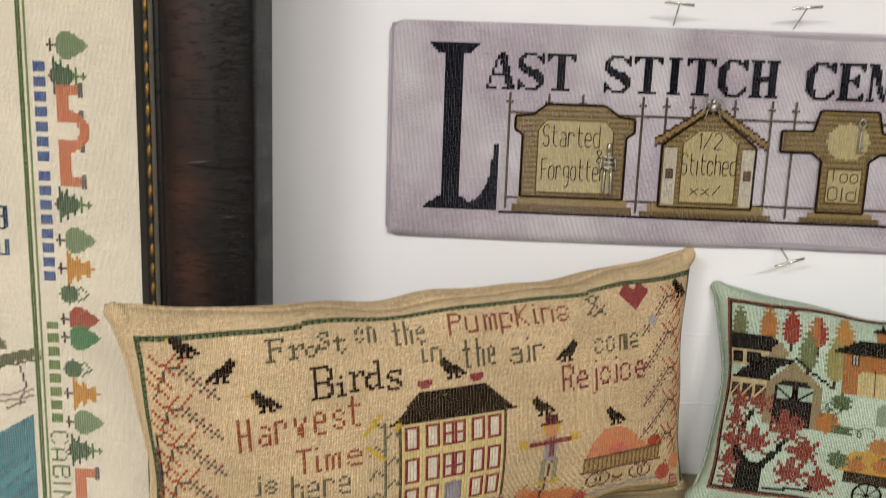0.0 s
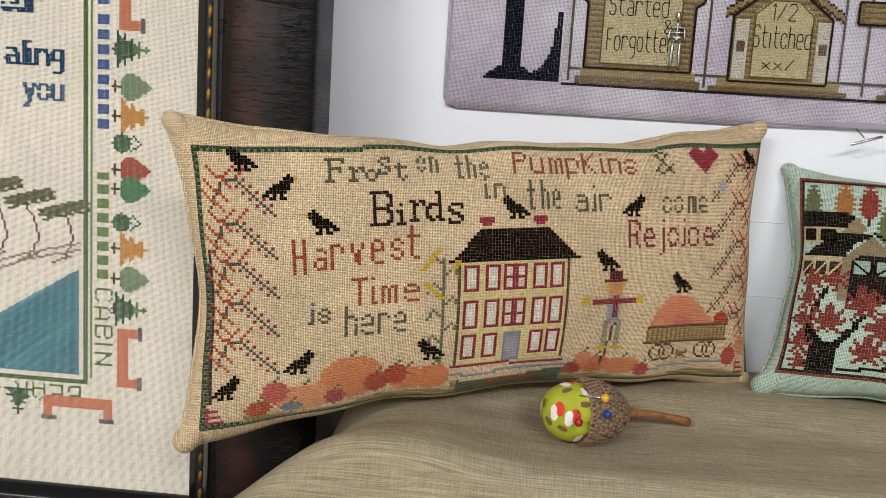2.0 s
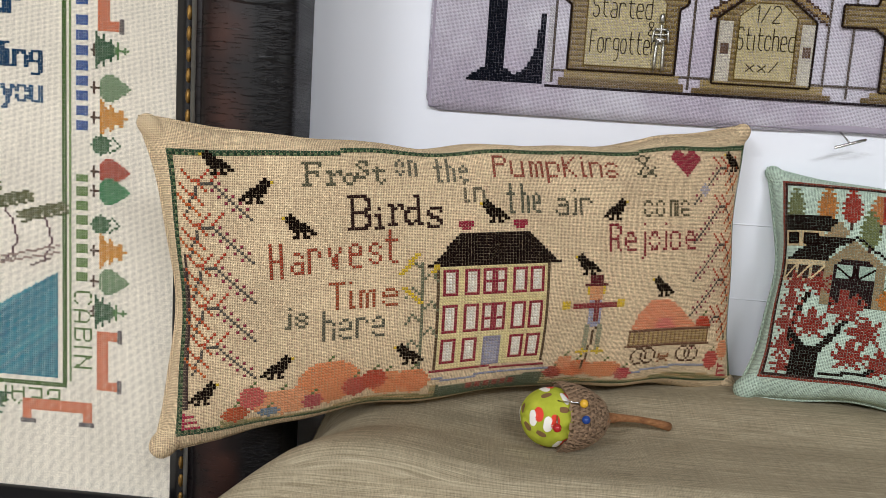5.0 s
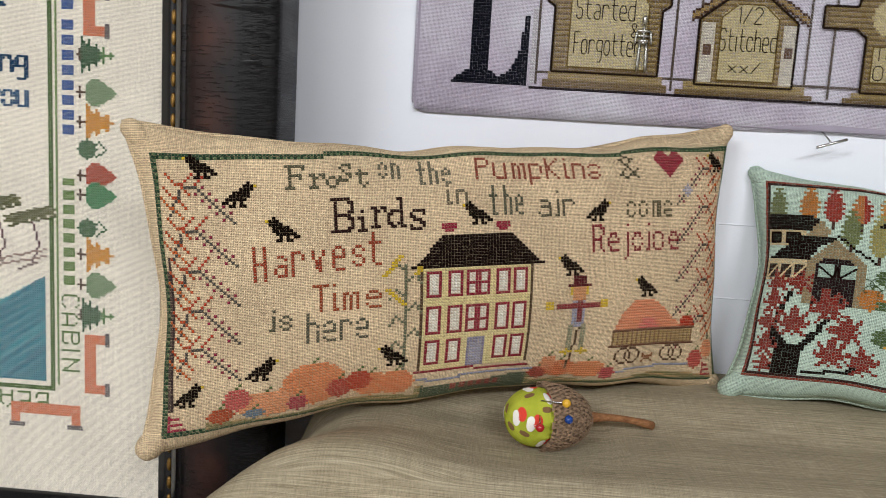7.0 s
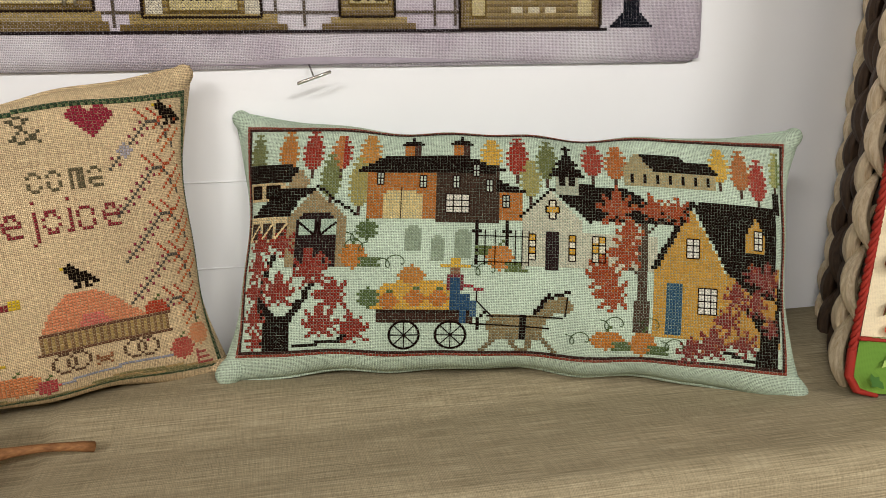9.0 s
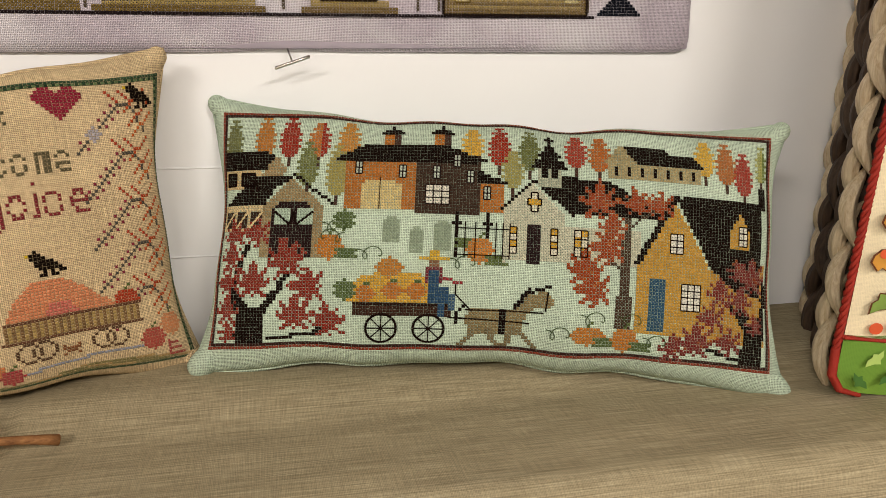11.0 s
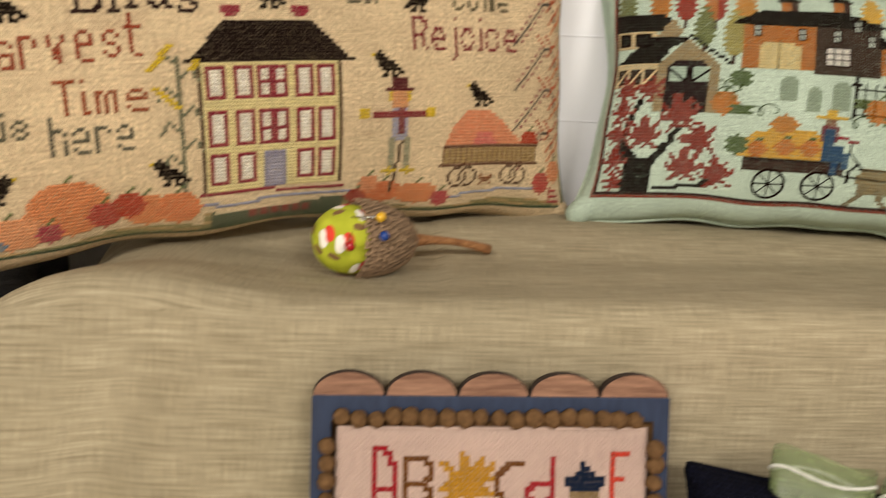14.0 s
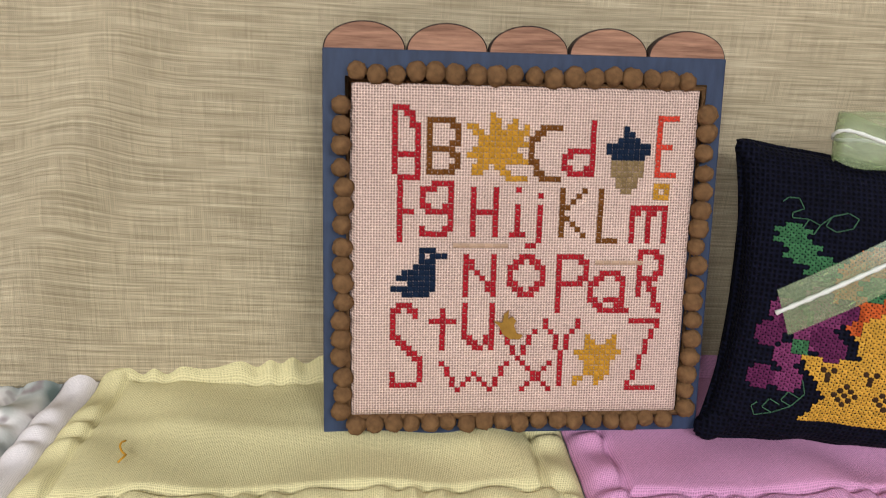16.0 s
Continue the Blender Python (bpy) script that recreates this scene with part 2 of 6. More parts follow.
class Flat:
    """A flat stitched panel: place(x, z, out) in metres from its lower left corner."""

    def __init__(self, base, yaw, lean, roll=0.0):
        self.base = np.array(base, float)
        self.x, self.z, self.out = axes(yaw, lean, roll)

    def place(self, x, z, out):
        x, z, out = (np.asarray(v, float)[..., None] for v in (x, z, out))
        return self.base + x * self.x + z * self.z + out * self.out


class Puffed(Flat):
    """A stuffed pillow face, w by h, whose seam lies in the plane and whose front swells by puff."""

    def __init__(self, base, yaw, lean, roll, w, h, puff, pinch=(0.03, 0.08), arch=0.0, waves=(0.6, 2.1), wob=0.018):
        self.base, (self.x, self.z, self.out) = np.array(base, float), axes(yaw, lean, roll)
        self.w, self.h, self.puff, self.pinch, self.arch, self.waves, self.wob = w, h, puff, pinch, arch, waves, wob

    def place(self, x, z, out, side=1.0):
        a, b = 2 * np.asarray(x, float) / self.w - 1, 2 * np.asarray(z, float) / self.h - 1
        ea, eb = np.clip(1 - a * a, 0, 1), np.clip(1 - b * b, 0, 1)
        p, q = self.waves
        rim = np.abs(b) ** 3 * ea
        b2 = b * (1 - np.where(b > 0, self.pinch[1], 0.55 * self.pinch[1]) * ea * np.abs(b) ** 8) + self.wob * rim * (np.sin(11 * a + p) + 0.7 * np.sin(19 * a + q))
        b2 = b2 + self.arch * ea * (1 - b) / 2
        a2 = a * (1 - self.pinch[0] * eb * a ** 12) + 0.3 * self.wob * np.abs(a) ** 3 * eb * np.sin(7 * b + q)
        cut = (np.abs(a) * np.abs(b)) ** 14
        a2, b2 = a2 - np.sign(a) * 0.008 * cut, b2 - np.sign(b) * 0.016 * cut
        depth = self.puff * (ea ** 0.5 * eb ** 0.5) ** 0.95 + 0.004 * np.minimum(ea, eb) ** 0.3
        depth = depth + 0.05 * self.puff * (1 - (1 - rim) ** 2) * (np.sin(11 * a + p + 1.2) + 0.6 * np.sin(23 * a + q))
        depth = depth + 0.03 * self.puff * np.sin(5 * a + 2 * b + p) * ea * eb
        return Flat.place(self, (a2 + 1) * self.w / 2, (b2 + 1) * self.h / 2, side * (depth + np.asarray(out, float)))


# ---- needlework ----
# strokes on a 0..4 by 0..8 field: baseline 2, small letters to 6, tall letters to 8
GLYPHS = {
    "a": "16 36 45 42;44 14 03 12 42", "b": "08 02 32 43 45 36 06", "c": "45 36 16 05 03 12 32 43", "d": "48 42 12 03 05 16 46",
    "e": "04 44 45 36 16 05 03 12 42", "f": "47 38 28 17 12;06 36", "g": "46 16 05 04 13 43;46 41 30 10", "h": "08 02;05 16 36 45 42",
    "i": "26 22;12 32;28 28", "j": "26 21 10 00;28 28", "k": "08 02;46 04 42", "l": "28 22;12 32", "m": "02 06 16 25 22;25 36 46 42",
    "n": "02 06;05 16 36 45 42", "o": "16 05 03 12 32 43 45 36 16", "p": "00 06 36 45 43 32 02", "q": "46 16 05 03 12 42;46 40",
    "r": "02 06;05 16 36 45", "s": "45 36 16 05 14 34 43 32 12 03", "t": "18 13 22 32;06 36", "u": "06 03 12 32 43;46 42", "v": "06 22 46",
    "w": "06 12 24 32 46", "x": "06 42;02 46", "y": "06 22;46 10 00", "z": "06 46 02 42",
    "A": "02 06 28 46 42;04 44", "B": "02 08 38 47 46 35 05;35 44 43 32 02", "C": "47 38 18 07 03 12 32 43", "D": "02 08 28 46 44 22 02",
    "E": "48 08 02 42;05 35", "F": "48 08 02;05 35", "G": "47 38 18 07 03 12 32 43 45 25", "H": "08 02;48 42;05 45", "I": "28 22",
    "J": "48 43 32 12 03", "K": "08 02;48 05 42", "L": "08 02 42", "M": "02 08 25 48 42", "N": "02 08 42 48", "O": "18 07 03 12 32 43 47 38 18",
    "P": "02 08 38 47 46 35 05", "Q": "18 07 03 12 32 43 47 38 18;24 41", "R": "02 08 38 47 46 35 05;25 42", "S": "47 38 18 07 06 15 35 44 43 32 12 03",
    "T": "08 48;28 22", "U": "08 03 12 32 43 48", "V": "08 22 48", "W": "08 12 26 32 48", "X": "08 42;02 48", "Y": "08 25 48;25 22", "Z": "08 48 02 42",
    "&": "42 07 18 28 37 14 03 12 22 44", "1": "17 28 22", "2": "07 18 38 47 46 02 42", "/": "02 48",
}
THIN = set("il1jI")


def strokes(ch):
    return [[(int(p[0]), int(p[1])) for p in s.split()] for s in GLYPHS[ch].split(";")]


class Needlework:
    """Counted cross stitch on a face: a cell grid by motif, and backstitch lines over it."""

    def __init__(self, face, pitch, out=0.0003, leg=0.54, size=0.42):
        self.face, self.pitch, self.out, self.leg, self.size = face, pitch, out, leg, size
        self.cells, self.lines, self.now, self.labels = {}, {}, "", {}

    def motif(self, name, label=""):
        k = name
        while k in self.labels:
            k += "'"
        self.now, self.labels[k] = k, label

    def put(self, i, j, c):
        self.cells[(int(i), int(j))] = (self.now, c)

    def cut(self, i0, j0, i1, j1):
        for i in range(int(i0), int(i1) + 1):
            for j in range(int(j0), int(j1) + 1):
                self.cells.pop((i, j), None)

    def rect(self, i0, j0, i1, j1, c):
        for i in range(round(i0), round(i1) + 1):
            for j in range(round(j0), round(j1) + 1):
                self.put(i, j, c)

    def ring(self, i0, j0, i1, j1, c):
        self.line([(i0, j0), (i1, j0), (i1, j1), (i0, j1), (i0, j0)], c)

    def poly(self, pts, c):
        ys = [p[1] for p in pts]
        for j in range(math.floor(min(ys)), math.ceil(max(ys)) + 1):
            xs = []
            for (x0, y0), (x1, y1) in zip(pts, pts[1:] + pts[:1]):
                if (y0 <= j + 0.01) != (y1 <= j + 0.01):
                    xs.append(x0 + (j + 0.01 - y0) * (x1 - x0) / (y1 - y0))
            xs.sort()
            for a, b in zip(xs[::2], xs[1::2]):
                for i in range(round(a), max(round(b), round(a) + 1)):
                    self.put(i, j, c)

    def blob(self, i, j, rx, ry, c, spike=0.0, c2=None):
        """An oval of stitches; spike roughens its edge, c2 colours its right side."""
        for y in range(-math.ceil(ry), math.ceil(ry) + 1):
            w = rx * math.sqrt(max(0.0, 1 - (y / ry) ** 2)) + (spike if y % 2 else -spike * 0.3)
            for x in range(-math.ceil(rx) - 1, math.ceil(rx) + 2):
                if abs(x) <= w and abs(y) <= ry:
                    self.put(i + x, j + y, c2 if c2 and x > 0 else c)

    def fir(self, i, j, rx, h, c, c2=None):
        """A pointed tree crown standing on j, with a stepped edge."""
        for y in range(h):
            t = y / h
            w = rx * (0.75 + 0.25 * math.sin(min(1, t * 2.5) * math.pi / 2)) * max(0.0, 1 - max(0.0, t - 0.35) ** 2 * 2.1) + (0.45 if y % 2 else -0.45)
            for x in range(-rx - 1, rx + 2):
                if abs(x) <= w:
                    self.put(i + x, j + y, c2 if c2 and x > 0 else c)

    def line(self, pts, c, w=1):
        for (x0, y0), (x1, y1) in zip(pts, pts[1:] or pts[:1]):
            n = max(1, round(max(abs(x1 - x0), abs(y1 - y0))))
            for k in range(n + 1):
                x, y = round(x0 + (x1 - x0) * k / n), round(y0 + (y1 - y0) * k / n)
                for d in range(w):
                    self.put(x + d, y, c)

    def sprite(self, i, j, rows, key, flip=False):
        """rows from the top down; (i, j) is the lower left cell."""
        for r, row in enumerate(reversed(rows)):
            for k, ch in enumerate(row[::-1] if flip else row):
                if ch in key:
                    self.put(i + k, j + r, key[ch])

    def back(self, pts, c, w=0.3):
        self.lines.setdefault((self.now, c), []).append((pts, w))

    def glyph(self, ch, i0, j0, i1, j1, c, w=1, serif=False, sewn=True):
        """A letter set into the box from (i0, j0) to (i1, j1)."""
        st = strokes(ch)
        xs, ys = [p[0] for s in st for p in s], [p[1] for s in st for p in s]
        sx, sy = (i1 - i0) / max(1, max(xs) - min(xs)), (j1 - j0) / max(1, max(ys) - min(ys))
        for s in st:
            pts = [(i0 + (x - min(xs)) * sx, j0 + (y - min(ys)) * sy) for x, y in s]
            if not sewn:
                self.back(pts, c, 0.42)
                continue
            for a, b in zip(pts, pts[1:] or pts):
                steep = abs(b[1] - a[1]) >= abs(b[0] - a[0])
                self.line([a, b], c, w if steep else min(w, 2))
                if serif and not steep:
                    self.line([(a[0], a[1] - 1 if a[1] > j0 else a[1] + 1), (b[0], b[1] - 1 if b[1] > j0 else b[1] + 1)], c)
            if serif:
                for x, y in (pts[0], pts[-1]):
                    if y in (j0, j1):
                        self.line([(x - 1, y), (x + w, y)], c)

    def word(self, text, i0, j0, i1, tall, c, w=1, serif=False, sewn=True, slope=0.0):
        """A word from i0 to i1 with its baseline at j0; tall: height of its tall letters."""
        adv = [2.6 if ch in THIN else (3 if ch == " " else 5.6) for ch in text]
        k = (i1 - i0 + 1.2 * (i1 - i0) / sum(adv)) / sum(adv)
        x = i0
        for ch, a in zip(text, adv):
            if ch != " ":
                ys = [p[1] for s in strokes(ch) for p in s]
                u = tall / 6.0
                b = j0 + slope * (x - i0)
                ww = (a - 1.6) * k
                if sewn:
                    if w == 1:
                        ww = max(2 if a > 3 else 1, math.floor(a * k) - 2)
                    self.glyph(ch, round(x), round(b + (min(ys) - 2) * u), round(x + ww), round(b + (max(ys) - 2) * u), c, w, serif)
                else:
                    self.glyph(ch, x, b + (min(ys) - 2) * u, x + ww, b + (max(ys) - 2) * u, c, w, serif, False)
            x += a * k

    def lay(self, other, turn):
        """Takes over the cells of another piece, each moved by turn(i, j)."""
        for (i, j), (_, c) in other.cells.items():
            self.put(*turn(i, j), c)

    def cross(self, leg):
        """One stitch: each leg has narrow ends sunk into the holes and a fat raised middle."""
        h, w = self.size, leg / 2 * 0.7071
        one, faces = [], []
        for sx, lift in ((1, 0.0), (-1, 0.07)):
            k = len(one)
            for d, fat, up in ((-h, 0.5, (0.02, None, 0.02)), (0.0, 1.04, (0.12, 0.34, 0.12)), (h, 0.5, (0.02, None, 0.02))):
                for side, u in zip((-1, 0, 1), up):
                    if u is not None:
                        one.append((d * sx + side * w * fat * sx, d - side * w * fat, u + lift))
            faces += [(k, k + 3, k + 2), (k, k + 1, k + 3), (k + 1, k + 4, k + 3), (k + 2, k + 3, k + 5), (k + 3, k + 6, k + 5), (k + 3, k + 4, k + 6)]
        return np.array(one), np.array(faces)

    def finish(self, parent):
        p = self.pitch
        one, quads = self.cross(self.leg)
        full, _ = self.cross(self.leg * 1.25)
        groups = {}
        for (i, j), (m, c) in self.cells.items():
            groups.setdefault(m, []).append((i, j, c))
        for m in self.labels:
            cells = groups.get(m, [])
            cols = sorted({c for _, _, c in cells} | {c for (mm, c) in self.lines if mm == m})
            if not cols:
                continue
            V, Q, M = [], [], []
            base = 0
            if cells:
                ij = np.array([(i + 0.5, j + 0.5) for i, j, _ in cells])
                rng = np.random.RandomState(len(cells))
                jig = rng.uniform(-0.05, 0.05, (len(cells), 1, 2))
                # dark floss is sewn with more strands
                thick = np.array([int(c[1:3], 16) + int(c[3:5], 16) < 130 for _, _, c in cells])
                st = np.where(thick[:, None, None], full[None], one[None])
                g = ij[:, None, :] + st[:, :, :2] + jig
                V.append(self.face.place(g[..., 0] * p, g[..., 1] * p, self.out + one[None, :, 2] * p).reshape(-1, 3))
                Q.append((quads[None] + 14 * np.arange(len(cells))[:, None, None]).reshape(-1, 3).tolist())
                M += [cols.index(c) for _, _, c in cells for _ in range(12)]
                base = 14 * len(cells)
            for c in cols:
                for pts, lw in self.lines.get((m, c), []):
                    for (x0, y0), (x1, y1) in zip(pts, pts[1:]):
                        d = math.hypot(x1 - x0, y1 - y0) or 1
                        n = max(1, round(d / 1.5))
                        nx, ny = -(y1 - y0) / d * lw / 2, (x1 - x0) / d * lw / 2
                        for k in range(n):
                            a, b = (k + 0.03) / n, (k + 0.97) / n
                            px, py = [x0 + (x1 - x0) * t for t in (a, b)], [y0 + (y1 - y0) * t for t in (a, b)]
                            gx = np.array([px[0] + nx, px[0] - nx, px[1] + nx, px[1] - nx, px[0], px[1]])
                            gy = np.array([py[0] + ny, py[0] - ny, py[1] + ny, py[1] - ny, py[0], py[1]])
                            V.append(self.face.place(gx * p, gy * p, self.out + np.array([0.2, 0.2, 0.2, 0.2, 0.42, 0.42]) * p))
                            Q.append((np.array([(0, 2, 5, 4), (4, 5, 3, 1)]) + base).tolist())
                            M += [cols.index(c)] * 2
                            base += 6
            me = bpy.data.meshes.new(m)
            me.from_pydata(np.concatenate(V).tolist(), [], [f for q in Q for f in q])
            me.polygons.foreach_set("material_index", M)
            bare(m.rstrip("'"), me, [floss(c) for c in cols], parent, self.labels[m])


def pillow(name, face, fabric, label, seam=None):
    """A stuffed pillow: its front, its back and the welt along the seam."""
    root = thing(name, label, "pillow")
    w, h = face.w, face.h
    s = np.sin(np.linspace(-1, 1, 121) * math.pi / 2) * 0.5 + 0.5
    t = np.sin(np.linspace(-1, 1, 71) * math.pi / 2) * 0.5 + 0.5
    X, Z = np.meshgrid(s * w, t * h, indexing="ij")
    uv = np.stack([X, Z], -1)
    sheet("front_panel", face.place(X, Z, 0.0), uv, fabric, root)
    sheet("back_panel", face.place(X, Z, -0.0002, side=-0.8), uv, fabric, root, flip=True)
    loop = [(x, 0) for x in np.linspace(0, w, 90)] + [(w, z) for z in np.linspace(0, h, 50)[1:]] + [(x, h) for x in np.linspace(w, 0, 90)[1:]] + [(0, z) for z in np.linspace(h, 0, 50)[1:]]
    rad = []
    for x, z in loop:
        rad.append(0.0013)
    flat_uv(part("seam_edge", tube([face.place(x, z, 0.0).tolist() for x, z in loop], rad, 8, False), fabric, root), face)
    k = min(1.0, h / 0.14)
    ins = 0.013 * k
    for cx, cz in ((ins, ins), (w - ins, ins), (ins, h - ins), (w - ins, h - ins)):
        sx, sz = (1 if cx > w / 2 else -1), (1 if cz > h / 2 else -1)
        a = face.place(cx, cz, 0.0) - face.out * 0.0060 * k
        b = face.place(w if sx > 0 else 0.0, h if sz > 0 else 0.0, 0.0)
        d = b - a
        fat = (0.0052 if sz > 0 else 0.0066) * k
        flat_uv(part("corner", tube([(a + d * t).tolist() for t in (0, 0.2, 0.4, 0.6, 0.76, 0.88, 0.96, 1.0, 1.02)], [fat * r for r in (0.75, 0.9, 1.0, 1.0, 0.94, 0.8, 0.58, 0.33, 0.05)], 14), fabric, root), face)
    return root


def flat_uv(ob, face):
    """UV in metres, laid on from the front of the face."""
    me = ob.data
    lay = me.uv_layers.new(name="UVMap")
    co = np.array([v.co[:] for v in me.vertices]) - face.base
    uv = np.stack([co @ face.x, co @ face.z], -1)
    idx = np.array([l.vertex_index for l in me.loops])
    lay.data.foreach_set("uv", uv[idx].astype(np.float32).reshape(-1))


# ---- the room and the display stand ----
def slab(name, lo, hi, mat, kind="structure", label="", category=""):
    ob = part(name, box(bmesh.new(), lo, hi), mat, None)
    return tagged(ob, label, category, "", kind)


ROOM = plain("room_paint", "#9a968f", 0.85, 0, 0.03, 3, 0.05)
slab("wall_north", (-2.6, 0.546, 0), (3.0, 0.646, 2.7), WALL_WHITE, label="white board wall behind the needlework", category="wall")
slab("wall_south", (-2.6, -4.1, 0), (3.0, -4.0, 2.7), ROOM, label="plain painted wall", category="wall")
slab("wall_west", (-2.7, -4.0, 0), (-2.6, 0.546, 2.7), ROOM, label="plain painted wall", category="wall")
slab("wall_east", (3.0, -4.0, 0), (3.1, 0.546, 2.7), ROOM, label="plain painted wall", category="wall")
slab("floor", (-2.6, -4.0, -0.1), (3.0, 0.546, 0.0), plain("floor_vinyl", "#8c8780", 0.5), label="plain grey floor", category="floor")
slab("ceiling", (-2.6, -4.0, 2.7), (3.0, 0.546, 2.8), ROOM, label="white ceiling", category="ceiling")


def display_table():
    root = thing("display_table", "plain folding table under the quilt", "table")
    wood = plain("table_laminate", "#a59a8a", 0.5)
    part("tabletop", box(bmesh.new(), (-0.9, -0.1, 0.695), (1.1, 0.54, 0.72), 0.004), wood, root)
    for x in (-0.85, 1.02):
        for y in (-0.06, 0.48):
            part("leg", box(bmesh.new(), (x, y, 0.0), (x + 0.03, y + 0.03, 0.695), 0.003), wood, root)


display_table()


def riser_cloth():
    """The linen that covers the riser: flat on top, rounded over the front edge, hanging to the quilt and flaring at its end."""
    xs = np.linspace(-0.30, 0.80, 221)
    top = np.linspace(0.0, 1.0, 36)
    arc = np.linspace(0, 1, 12)[1:]
    drop = np.linspace(0, 1, 61)[1:]
    rows = []
    r = 0.014
    for x in xs:
        edge = -0.047 - x
        fall = (edge + math.sqrt(edge * edge + 0.0003)) / 2 if x < 0.12 else 0
        crown = 0.88 + 0.0009 * math.sin(9 * x) + 0.012 * math.exp(-((x + 0.012) / 0.05) ** 2)

        def height(t):
            """Steep at the end of the riser, flaring out towards the front."""
            flare = min(1.0, max(0.0, (t - 0.78) / 0.22))
            return max(crown - (3.4 - 2.6 * flare * flare * (3 - 2 * flare)) * fall, 0.745)

        yf = 0.3705 + 0.004 * math.sin(5 * x + 0.4)
        col = [(x, 0.545 + (yf + r - 0.545) * t, height(t) + 0.0004 * math.sin(22 * x + 30 * t) * t + 0.009 * (0.5 - 0.5 * math.cos(math.pi * min(1, max(0, (0.62 - t) / 0.25))))) for t in top]
        z0 = col[-1][2]
        col += [(x, yf + r - r * math.sin(a * math.pi / 2), z0 - r + r * math.cos(a * math.pi / 2)) for a in arc]
        for d in drop:
            z = z0 - r + (0.727 - z0 + r) * d
            k = (0.88 - z) / 0.15
            fold = 0.0105 * (1 - 0.55 * k) * math.exp(-((x - (0.012 - 0.055 * k)) / (0.012 + 0.008 * k)) ** 2) * min(1, 2.2 * k)
            fold += 0.006 * math.exp(-((x + 0.075 + 0.02 * k) / 0.018) ** 2) * k
            fold += 0.0022 * math.sin(38 * x + 2.2 * k) * k
            shift = -0.012 * k * math.exp(-((x + 0.03) / 0.05) ** 2)
            col.append((x + shift, yf - fold - 0.001 * k, z))
        rows.append(col)
    pts = np.array(rows)
    v = (0.545 - pts[:, :, 1]) * (pts[:, :, 1] > 0.3) + np.maximum(0, 0.8785 - pts[:, :, 2]) * (np.arange(pts.shape[1]) > len(top) - 1)
    uv = np.stack([np.repeat(xs[:, None], pts.shape[1], 1), v], -1)
    ob = sheet("riser_cloth", pts, uv, LINEN, None)
    sol = ob.modifiers.new("thickness", "SOLIDIFY")
    sol.thickness, sol.offset = 0.0012, 1.0
    return tagged(ob, "sage and beige slubbed linen cloth draped over a riser", "tablecloth")


riser_cloth()


